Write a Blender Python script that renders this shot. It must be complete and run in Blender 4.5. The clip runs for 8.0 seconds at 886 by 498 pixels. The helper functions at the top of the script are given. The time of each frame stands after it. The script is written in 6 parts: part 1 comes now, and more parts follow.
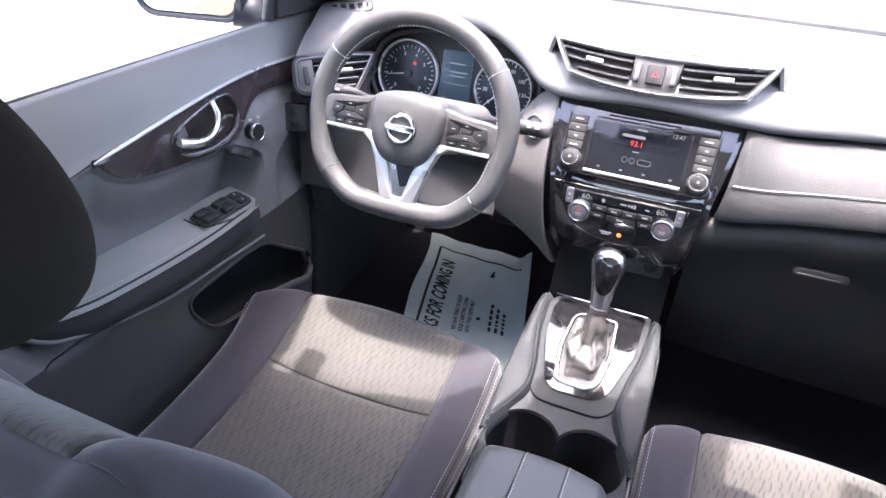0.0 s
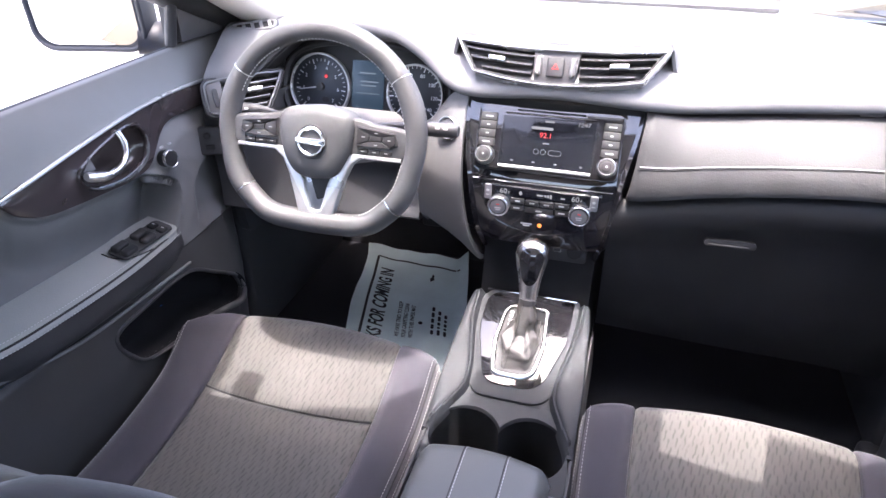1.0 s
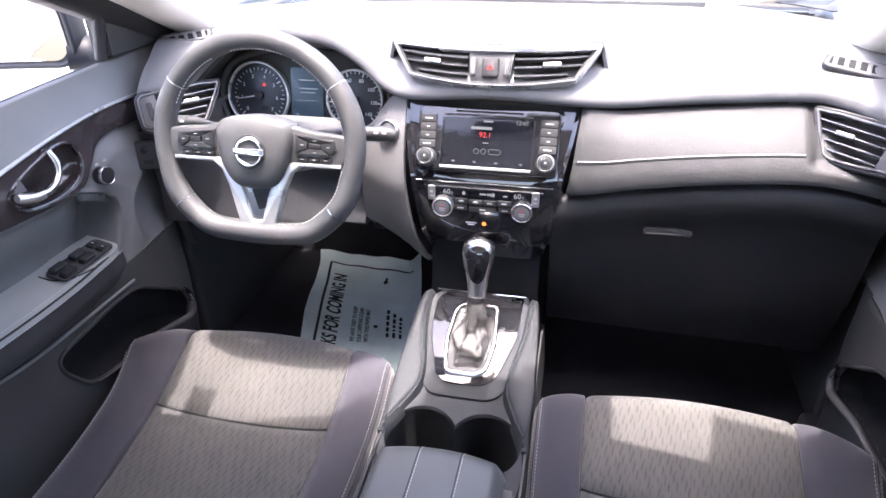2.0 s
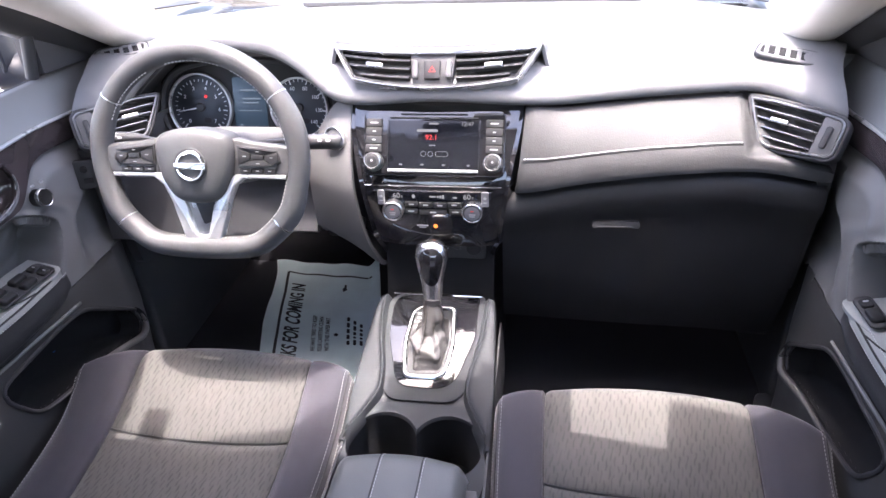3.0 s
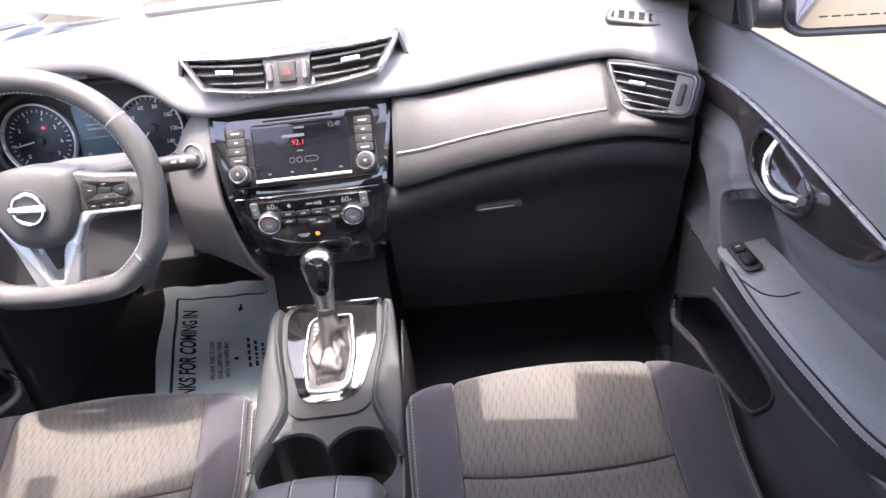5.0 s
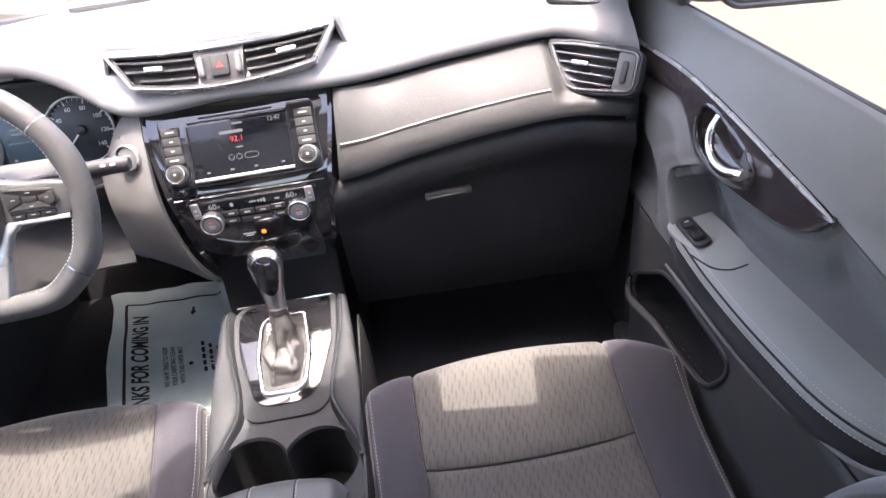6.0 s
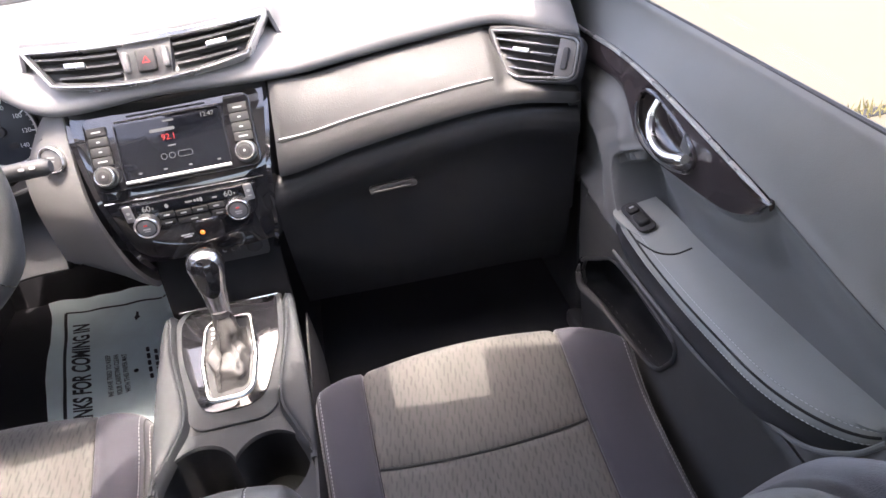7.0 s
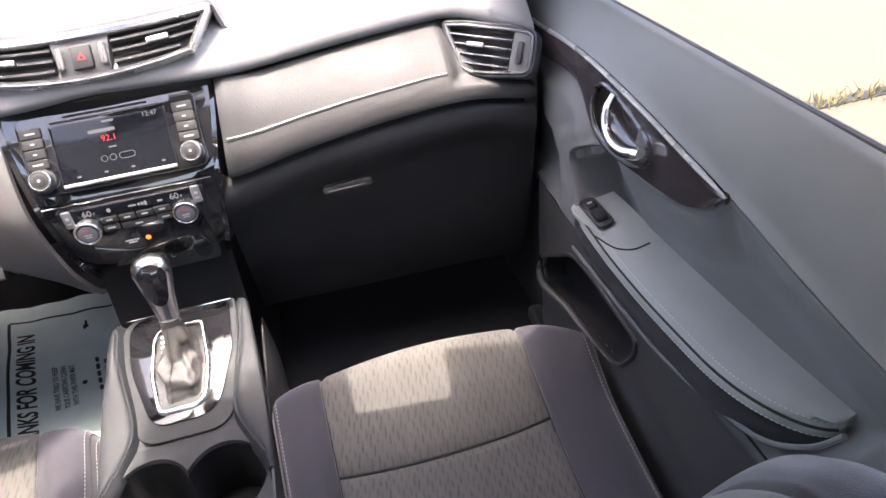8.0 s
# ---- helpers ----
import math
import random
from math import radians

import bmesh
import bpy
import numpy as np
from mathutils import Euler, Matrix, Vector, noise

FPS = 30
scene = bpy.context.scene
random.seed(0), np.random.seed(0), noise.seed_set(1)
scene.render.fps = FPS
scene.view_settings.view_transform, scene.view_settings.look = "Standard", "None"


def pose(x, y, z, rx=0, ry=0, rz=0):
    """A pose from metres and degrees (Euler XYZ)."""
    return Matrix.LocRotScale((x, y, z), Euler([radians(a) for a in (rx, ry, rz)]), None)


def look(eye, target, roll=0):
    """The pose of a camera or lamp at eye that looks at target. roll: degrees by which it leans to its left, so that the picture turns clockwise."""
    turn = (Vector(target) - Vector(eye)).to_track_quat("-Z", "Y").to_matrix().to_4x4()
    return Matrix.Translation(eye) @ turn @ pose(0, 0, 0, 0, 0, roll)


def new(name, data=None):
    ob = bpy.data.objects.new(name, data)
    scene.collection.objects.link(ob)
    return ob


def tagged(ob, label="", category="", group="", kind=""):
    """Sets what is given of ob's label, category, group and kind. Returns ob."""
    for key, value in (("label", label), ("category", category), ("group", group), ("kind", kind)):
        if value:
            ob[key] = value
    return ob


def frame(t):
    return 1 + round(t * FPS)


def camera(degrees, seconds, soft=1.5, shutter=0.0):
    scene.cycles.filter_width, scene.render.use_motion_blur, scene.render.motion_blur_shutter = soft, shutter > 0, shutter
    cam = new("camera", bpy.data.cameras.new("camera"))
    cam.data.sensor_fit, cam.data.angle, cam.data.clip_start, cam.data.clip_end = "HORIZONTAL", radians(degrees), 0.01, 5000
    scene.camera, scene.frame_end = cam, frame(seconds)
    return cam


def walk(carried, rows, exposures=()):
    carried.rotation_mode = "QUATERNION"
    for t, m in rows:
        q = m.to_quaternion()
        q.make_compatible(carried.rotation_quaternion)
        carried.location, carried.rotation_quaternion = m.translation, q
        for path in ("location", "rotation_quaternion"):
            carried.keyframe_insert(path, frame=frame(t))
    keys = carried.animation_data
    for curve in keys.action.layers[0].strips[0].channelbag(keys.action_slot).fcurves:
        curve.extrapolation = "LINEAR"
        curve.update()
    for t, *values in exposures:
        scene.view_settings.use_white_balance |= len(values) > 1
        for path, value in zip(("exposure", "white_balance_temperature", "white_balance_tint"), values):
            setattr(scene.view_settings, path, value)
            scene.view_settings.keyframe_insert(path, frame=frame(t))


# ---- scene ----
cam = camera(68.2, 8.0)
PATH = [
    (0, (0.088, 0.711, 1.479), (-0.536, 2.293, 0.426), 3.3),
    (0.5, (0.121, 0.716, 1.475), (-0.444, 2.33, 0.438), 1.0),
    (1, (0.144, 0.715, 1.48), (-0.356, 2.356, 0.452), -0.3),
    (1.5, (0.158, 0.715, 1.485), (-0.277, 2.374, 0.456), -0.9),
    (3, (0.194, 0.723, 1.488), (-0.087, 2.415, 0.459), -2.8),
    (3.5, (0.203, 0.736, 1.486), (-0.005, 2.435, 0.451), -3.9),
    (4, (0.21, 0.745, 1.488), (0.075, 2.444, 0.443), -5.0),
    (4.5, (0.221, 0.754, 1.486), (0.154, 2.449, 0.428), -5.8),
    (6, (0.255, 0.783, 1.477), (0.351, 2.431, 0.349), -7.8),
    (6.5, (0.265, 0.793, 1.472), (0.42, 2.424, 0.325), -7.9),
    (7, (0.278, 0.8, 1.469), (0.49, 2.409, 0.301), -7.6),
    (7.5, (0.288, 0.808, 1.466), (0.554, 2.401, 0.287), -7.1),
    (8, (0.294, 0.818, 1.457), (0.607, 2.398, 0.271), -6.7),
]
EXPOSURE = 3.08
walk(cam, [(t, look(eye, target, roll)) for t, eye, target, roll in PATH], [(0, EXPOSURE + 0.27, 6500, 19), (1.5, EXPOSURE + 0.22, 6550, 20), (3.5, EXPOSURE + 0.14, 6600, 20), (4.5, EXPOSURE + 0.08, 6700, 20), (6, EXPOSURE + 0.08, 7050, 19), (8, EXPOSURE + 0.05, 7150, 18)])

from mathutils import noise

# ---- world, sun and exposure ----
SUN_ELEVATION, SUN_FROM = radians(88.2), (-0.995, 0.1)      # almost overhead, a little to the driver's side
world = bpy.data.worlds.new("sky")
scene.world = world
world.use_nodes = True
wn = world.node_tree.nodes
sky = wn.new("ShaderNodeTexSky")
sky.sky_type, sky.sun_disc = "NISHITA", False
sky.air_density, sky.dust_density, sky.ozone_density = 1.0, 3.0, 0.8
sky.sun_elevation, sky.sun_rotation = SUN_ELEVATION, math.atan2(SUN_FROM[0], SUN_FROM[1])
world.node_tree.links.new(sky.outputs[0], wn["Background"].inputs[0])
wn["Background"].inputs[1].default_value = 0.15
sun = new("sun", bpy.data.lights.new("sun", "SUN"))
sun.data.energy, sun.data.angle, sun.data.color = 1.0, radians(0.5), (1.0, 0.955, 0.90)
sun_dir = Vector((SUN_FROM[0] * math.cos(SUN_ELEVATION), SUN_FROM[1] * math.cos(SUN_ELEVATION), math.sin(SUN_ELEVATION)))
sun.matrix_basis = Matrix.Translation((0, 0, 20)) @ sun_dir.to_track_quat("Z", "Y").to_matrix().to_4x4()


# ---- materials ----
def mat(name, color, rough=0.5, metal=0.0, grain=0.0, grain_size=400.0, mottling=0.12, mottle_size=9.0, coat=0.0, sheen=0.0,
        spec=0.5, rough_var=0.08, stretch=(1, 1, 1)):
    """A surface with fine grain (bump) and a broad, faint mottling of colour and gloss."""
    m = bpy.data.materials.new(name)
    m.use_nodes = True
    n, l = m.node_tree.nodes, m.node_tree.links
    b = n["Principled BSDF"]
    b.inputs["Metallic"].default_value = metal
    b.inputs["Coat Weight"].default_value, b.inputs["Coat Roughness"].default_value = coat, 0.04
    b.inputs["Sheen Weight"].default_value = sheen
    b.inputs["Specular IOR Level"].default_value = spec
    tc = n.new("ShaderNodeTexCoord")
    mp = n.new("ShaderNodeMapping")
    mp.inputs["Scale"].default_value = stretch
    l.new(tc.outputs["Object"], mp.inputs[0])
    broad = n.new("ShaderNodeTexNoise")
    broad.inputs["Scale"].default_value, broad.inputs["Detail"].default_value = mottle_size, 6
    l.new(mp.outputs[0], broad.inputs["Vector"])
    ramp = n.new("ShaderNodeMapRange")
    ramp.inputs["From Min"].default_value, ramp.inputs["From Max"].default_value = 0.3, 0.7
    ramp.inputs["To Min"].default_value, ramp.inputs["To Max"].default_value = 1 - mottling, 1 + mottling
    l.new(broad.outputs[0], ramp.inputs[0])
    mul = n.new("ShaderNodeVectorMath")
    mul.operation = "SCALE"
    mul.inputs[0].default_value = color
    l.new(ramp.outputs[0], mul.inputs["Scale"])
    l.new(mul.outputs[0], b.inputs["Base Color"])
    rr = n.new("ShaderNodeMapRange")
    rr.inputs["From Min"].default_value, rr.inputs["From Max"].default_value = 0.3, 0.7
    rr.inputs["To Min"].default_value, rr.inputs["To Max"].default_value = max(0.02, rough - rough_var), min(1, rough + rough_var)
    l.new(broad.outputs[0], rr.inputs[0])
    l.new(rr.outputs[0], b.inputs["Roughness"])
    if grain:
        fine = n.new("ShaderNodeTexNoise")
        fine.inputs["Scale"].default_value, fine.inputs["Detail"].default_value = grain_size, 3
        l.new(mp.outputs[0], fine.inputs["Vector"])
        bump = n.new("ShaderNodeBump")
        bump.inputs["Strength"].default_value, bump.inputs["Distance"].default_value = grain, 0.0006
        l.new(fine.outputs[0], bump.inputs["Height"])
        l.new(bump.outputs[0], b.inputs["Normal"])
    return m


def fabric(name, light, dark):
    """Woven seat cloth with short dark wavy dashes that run front to back."""
    m = mat(name, light, 0.9, grain=0.5, grain_size=900, mottling=0.08, sheen=0.3, spec=0.2)
    n, l = m.node_tree.nodes, m.node_tree.links
    b = n["Principled BSDF"]
    tc = n.new("ShaderNodeTexCoord")
    mp = n.new("ShaderNodeMapping")
    mp.inputs["Rotation"].default_value = (0, 0, 0.16)
    l.new(tc.outputs["Object"], mp.inputs[0])
    warp = n.new("ShaderNodeTexNoise")
    warp.inputs["Scale"].default_value, warp.inputs["Detail"].default_value = 70.0, 1.0
    l.new(mp.outputs[0], warp.inputs["Vector"])
    sep = n.new("ShaderNodeSeparateXYZ")
    l.new(mp.outputs[0], sep.inputs[0])

    def step(kind, a, b, c=None):
        q = n.new("ShaderNodeMath")
        q.operation = kind
        for k, v in enumerate((a, b, c)):
            if v is None:
                continue
            if isinstance(v, (int, float)):
                q.inputs[k].default_value = v
            else:
                l.new(v, q.inputs[k])
        return q.outputs[0]
    across = step("MULTIPLY_ADD", sep.outputs[0], 1 / 0.0062, step("MULTIPLY", warp.outputs[0], 1.1))
    row = step("FLOOR", across, 0)
    length = step("SUBTRACT", sep.outputs[1], step("MULTIPLY", sep.outputs[2], 0.6))
    along = step("ADD", step("MULTIPLY_ADD", length, 1 / 0.027, step("MULTIPLY", row, 0.39)), step("MULTIPLY", warp.outputs[0], 0.7))
    dash = step("MULTIPLY", step("SMOOTH_MIN", step("PINGPONG", across, 0.5), 0.34, 0.1), step("SMOOTH_MIN", step("PINGPONG", along, 0.5), 0.30, 0.1))
    edge = n.new("ShaderNodeMapRange")
    edge.inputs["From Min"].default_value, edge.inputs["From Max"].default_value = 0.050, 0.115
    l.new(dash, edge.inputs[0])
    # the dashes fade in and out, and pale threads run between them
    blot = n.new("ShaderNodeMapping")
    blot.inputs["Scale"].default_value = (150, 34, 34)
    l.new(mp.outputs[0], blot.inputs[0])
    fade = n.new("ShaderNodeTexNoise")
    fade.inputs["Scale"].default_value, fade.inputs["Detail"].default_value = 1.0, 2.0
    l.new(blot.outputs[0], fade.inputs["Vector"])
    weight = n.new("ShaderNodeMapRange")
    weight.inputs["From Min"].default_value, weight.inputs["From Max"].default_value = 0.34, 0.62
    weight.inputs["To Min"].default_value, weight.inputs["To Max"].default_value = 0.0, 0.8
    l.new(fade.outputs[0], weight.inputs[0])
    mix = n.new("ShaderNodeMix")
    mix.data_type = "RGBA"
    l.new(step("MAXIMUM", step("MULTIPLY", edge.outputs[0], step("MULTIPLY_ADD", weight.outputs[0], 0.75, 0.45)), step("MULTIPLY", weight.outputs[0], 0.22)), mix.inputs[0])
    old = b.inputs["Base Color"].links[0].from_socket
    l.new(old, mix.inputs[6])
    mix.inputs[7].default_value = (*dark, 1)
    l.new(mix.outputs[2], b.inputs["Base Color"])
    return m


def glow(name, color, strength):
    m = bpy.data.materials.new(name)
    m.use_nodes = True
    b = m.node_tree.nodes["Principled BSDF"]
    b.inputs["Base Color"].default_value = (0.01, 0.01, 0.01, 1)
    b.inputs["Emission Color"].default_value, b.inputs["Emission Strength"].default_value = (*color, 1), strength
    b.inputs["Roughness"].default_value = 0.3
    return m


def glass(name, tint=(1, 1, 1)):
    m = bpy.data.materials.new(name)
    m.use_nodes = True
    b = m.node_tree.nodes["Principled BSDF"]
    b.inputs["Base Color"].default_value = (*tint, 1)
    b.inputs["Transmission Weight"].default_value, b.inputs["Roughness"].default_value, b.inputs["IOR"].default_value = 1.0, 0.0, 1.1
    return m


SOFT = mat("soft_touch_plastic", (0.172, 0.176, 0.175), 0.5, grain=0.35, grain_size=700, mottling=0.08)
DASH = mat("dash_skin", (0.129, 0.129, 0.131), 0.45, grain=0.45, grain_size=520, mottling=0.07)
HARD = mat("hard_black_plastic", (0.032, 0.032, 0.034), 0.55, grain=0.4, grain_size=600)
LOW = mat("door_lower_plastic", (0.044, 0.044, 0.044), 0.5, grain=0.4, grain_size=600)
# MAIN is a darker SOFT: the shade below the shoulder is in its colour
MAIN = mat("shaded_door_plastic", (0.140, 0.141, 0.140), 0.55, grain=0.4, grain_size=650, mottling=0.08)
DARK = mat("unlit_black_plastic", (0.018, 0.018, 0.0195), 0.6, grain=0.3)
GREY = mat("grey_moulded_plastic", (0.107, 0.105, 0.104), 0.45, grain=0.3, grain_size=600, mottling=0.06)
PAD = mat("stitched_leatherette", (0.041, 0.041, 0.0412), 0.58, grain=0.6, grain_size=420, mottling=0.06, spec=0.3)
ELBOW = mat("door_armrest_leatherette", (0.265, 0.275, 0.262), 0.42, grain=0.6, grain_size=420, mottling=0.06)
VENTRIM = mat("vent_rim_plastic", (0.2, 0.2, 0.2), 0.3, metal=0.6, mottling=0.05)
SHINE = mat("polished_silver", (0.84, 0.83, 0.82), 0.26, metal=1.0, mottling=0.04)
ARM = mat("armrest_leatherette", (0.114, 0.119, 0.115), 0.45, grain=0.6, grain_size=420, mottling=0.06)
WRAP = mat("wheel_leather", (0.060, 0.060, 0.061), 0.5, grain=0.6, grain_size=500, mottling=0.1)
SILVER = mat("satin_silver_plastic", (0.024, 0.0265, 0.030), 0.62, metal=0.0, grain=0.1, mottling=0.05, spec=0.3)
BRIGHT = mat("bright_silver_plastic", (0.5, 0.5, 0.49), 0.3, metal=0.5, grain=0.1, mottling=0.05)
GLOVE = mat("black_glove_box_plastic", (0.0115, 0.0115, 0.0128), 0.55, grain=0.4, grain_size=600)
PIANO = mat("gloss_black_panel", (0.0108, 0.0108, 0.0126), 0.06, coat=1.0, rough_var=0.03, mottling=0.05)
TRIM = mat("dark_gloss_trim", (0.0378, 0.0297, 0.0297), 0.16, coat=0.6, rough_var=0.05, mottling=0.25, stretch=(1, 0.15, 1))
CHROME = mat("chrome", (0.82, 0.82, 0.82), 0.1, metal=1.0, rough_var=0.05, mottling=0.03)
SATIN = mat("brushed_metal", (0.62, 0.62, 0.62), 0.28, metal=1.0, mottling=0.05)
BOLSTER = mat("bolster_cloth", (0.0480, 0.0455, 0.0545), 0.85, grain=0.7, grain_size=1000, mottling=0.08, sheen=0.4, spec=0.2)
INSERT = fabric("dash_woven_cloth", (0.098, 0.0935, 0.0860), (0.046, 0.0445, 0.043))
REST = mat("headrest_cloth", (0.0227, 0.0227, 0.0242), 0.9, grain=0.8, grain_size=900, spec=0.15)
THREAD = mat("pale_thread", (0.5, 0.5, 0.5), 0.8, mottling=0.1)
SEAM = mat("dark_thread", (0.03, 0.03, 0.03), 0.9)
CARPET = mat("black_carpet", (0.0221, 0.0221, 0.0255), 0.95, grain=1.0, grain_size=500, spec=0.1)
BOOT = mat("shifter_boot_leather", (0.0463, 0.0442, 0.0428), 0.5, grain=0.6, grain_size=380)
PILLAR = mat("cream_pillar_trim", (0.558, 0.522, 0.468), 0.8, grain=0.5, grain_size=800, mottling=0.04)
PAPER = mat("pale_blue_paper", (0.62, 0.75, 0.755), 0.85, grain=0.6, grain_size=90, mottling=0.07, mottle_size=14)
INK = mat("black_print", (0.02, 0.022, 0.025), 0.8)
CONCRETE = mat("sunlit_concrete", (0.117, 0.101, 0.0688), 0.9, grain=0.8, grain_size=60, mottling=0.1, mottle_size=1.2)
PALE = mat("overexposed_concrete", (0.72, 0.7, 0.67), 0.9, grain=0.8, grain_size=60, mottling=0.05, mottle_size=1.2)
GRASS = mat("dry_grass", (0.2, 0.17, 0.06), 0.9, mottling=0.4, mottle_size=60)
PAINT = mat("blue_car_paint", (0.03, 0.1, 0.32), 0.25, coat=1.0, mottling=0.03)
FRIT = mat("black_glass_edge", (0.02, 0.018, 0.02), 0.3)
SCREEN = mat("dark_display_glass", (0.008, 0.009, 0.012), 0.09, coat=0.15, rough_var=0.02, spec=0.3)
WELL = mat("dull_black_rubber", (0.020, 0.020, 0.021), 0.95, grain=0.4, spec=0.08)
CAP = mat("grey_dial_cap", (0.13, 0.13, 0.135), 0.4, mottling=0.05)
KNOBM = mat("knob_rubber", (0.03, 0.03, 0.03), 0.45)
BUTTON = mat("button_plastic", (0.024, 0.024, 0.025), 0.5, mottling=0.05, spec=0.25)
LEGEND = mat("pale_legend", (0.34, 0.34, 0.34), 0.6)
RED = mat("red_legend", (0.6, 0.03, 0.03), 0.5)
NUMERAL = mat("white_gauge_print", (0.7, 0.72, 0.74), 0.6)
GAUGE = mat("gauge_face", (0.020, 0.024, 0.032), 0.35)
MIRROR = mat("mirror_silver", (0.9, 0.9, 0.9), 0.02, metal=1.0, rough_var=0.0, mottling=0.0)
GLASS = glass("clear_glass")
GLOW_BLUE = glow("blue_display", (0.12, 0.26, 0.42), 0.022)
GLOW_GREY = glow("display_bars", (0.5, 0.52, 0.55), 0.09)
GLOW_DIM = glow("pale_display_text", (0.4, 0.5, 0.6), 0.06)
GLOW_RED = glow("red_digits", (1.0, 0.05, 0.05), 0.15)
GLOW_ORANGE = glow("orange_lamp", (1.0, 0.25, 0.04), 0.25)


# ---- mesh helpers ----
def thing(name, base, label, category, group="", kind=""):
    """An empty at the base of a thing, to which its parts belong."""
    e = new(name)
    e.empty_display_size = 0.05
    e.location = base
    return tagged(e, label, category, group, kind)


def finish(bm, name, angle=38):
    bmesh.ops.recalc_face_normals(bm, faces=bm.faces)
    me = bpy.data.meshes.new(name)
    bm.to_mesh(me)
    bm.free()
    me.polygons.foreach_set("use_smooth", [True] * len(me.polygons))
    me.set_sharp_from_angle(angle=radians(angle))
    return me


def part(name, bm, material, parent=None, label="", angle=38):
    """Links a bmesh, built in world places, as one mesh under a thing or a part."""
    me = finish(bm, name, angle)
    me.materials.append(material)
    ob = new(name, me)
    if parent:
        ob.parent = parent
        if parent.type == "EMPTY":
            ob.matrix_parent_inverse = parent.matrix_basis.inverted()
    if label:
        ob["label"] = label
    return ob


def solo(name, bm, material, label, category, kind="", group="", angle=38):
    return tagged(part(name, bm, material, None, "", angle), label, category, group, kind)


def spline(points, n, closed=False):
    """n points along a Catmull-Rom curve through the points given."""
    p = [Vector(q) for q in points]
    k = len(p)
    segs = k if closed else k - 1
    out = []
    for i in range(n):
        s = i * segs / (n if closed else n - 1)
        j = min(int(s), segs - 1)
        f = s - j
        if closed:
            a, b, c, d = (p[(j + o) % k] for o in (-1, 0, 1, 2))
        else:
            a, b, c, d = (p[min(max(j + o, 0), k - 1)] for o in (-1, 0, 1, 2))
        out.append(0.5 * ((2 * b) + (c - a) * f + (2 * a - 5 * b + 4 * c - d) * f * f + (3 * b - a - 3 * c + d) * f ** 3))
    return out


def smooth(e0, e1, x):
    f = min(max((x - e0) / (e1 - e0), 0), 1)
    return f * f * (3 - 2 * f)


def curve(xs, ys, x):
    """A smooth interpolation through a few stations."""
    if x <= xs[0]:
        return ys[0]
    if x >= xs[-1]:
        return ys[-1]
    i = max(j for j in range(len(xs)) if xs[j] <= x)
    i = min(i, len(xs) - 2)
    h = xs[i + 1] - xs[i]
    f = (x - xs[i]) / h

    def slope(j):
        if j == 0 or j == len(xs) - 1:
            return 0.0
        return (ys[j + 1] - ys[j - 1]) / (xs[j + 1] - xs[j - 1])
    m0, m1 = slope(i) * h, slope(i + 1) * h
    return (2 * f ** 3 - 3 * f * f + 1) * ys[i] + (f ** 3 - 2 * f * f + f) * m0 + (3 * f * f - 2 * f ** 3) * ys[i + 1] + (f ** 3 - f * f) * m1


def sheet(fn, u0, u1, v0, v1, nu, nv, thick=0.006, tuck=0.0, tuck_w=0.02, out=None):
    """A skin over fn(u, v), with a back and edges. out: the way its face looks; tuck: how far its rim curls in, as at a seam."""
    us = [u0 + (u1 - u0) * i / nu for i in range(nu + 1)]
    vs = [v0 + (v1 - v0) * j / nv for j in range(nv + 1)]
    P = [[Vector(fn(u, v)) for v in vs] for u in us]
    bm = bmesh.new()
    N = [[None] * (nv + 1) for _ in us]
    for i in range(nu + 1):
        for j in range(nv + 1):
            du = P[min(i + 1, nu)][j] - P[max(i - 1, 0)][j]
            dv = P[i][min(j + 1, nv)] - P[i][max(j - 1, 0)]
            c = du.cross(dv)
            N[i][j] = c.normalized() if c.length > 1e-12 else Vector((0, 0, 1))
            if out and N[i][j].dot(Vector(out)) < 0:
                N[i][j].negate()
    top = [[None] * (nv + 1) for _ in us]
    bot = [[None] * (nv + 1) for _ in us]
    for i in range(nu + 1):
        for j in range(nv + 1):
            off = 0.0
            if tuck:
                d = min(i / nu, 1 - i / nu, j / nv, 1 - j / nv) / tuck_w
                off = tuck * (1 - min(d, 1)) ** 2
            top[i][j] = bm.verts.new(P[i][j] - N[i][j] * off)
            bot[i][j] = bm.verts.new(P[i][j] - N[i][j] * (off + thick))
    for i in range(nu):
        for j in range(nv):
            bm.faces.new((top[i][j], top[i + 1][j], top[i + 1][j + 1], top[i][j + 1]))
            bm.faces.new((bot[i][j], bot[i][j + 1], bot[i + 1][j + 1], bot[i + 1][j]))
    for i in range(nu):
        bm.faces.new((top[i][0], bot[i][0], bot[i + 1][0], top[i + 1][0]))
        bm.faces.new((top[i][nv], top[i + 1][nv], bot[i + 1][nv], bot[i][nv]))
    for j in range(nv):
        bm.faces.new((top[0][j], top[0][j + 1], bot[0][j + 1], bot[0][j]))
        bm.faces.new((top[nu][j], bot[nu][j], bot[nu][j + 1], top[nu][j + 1]))
    return bm


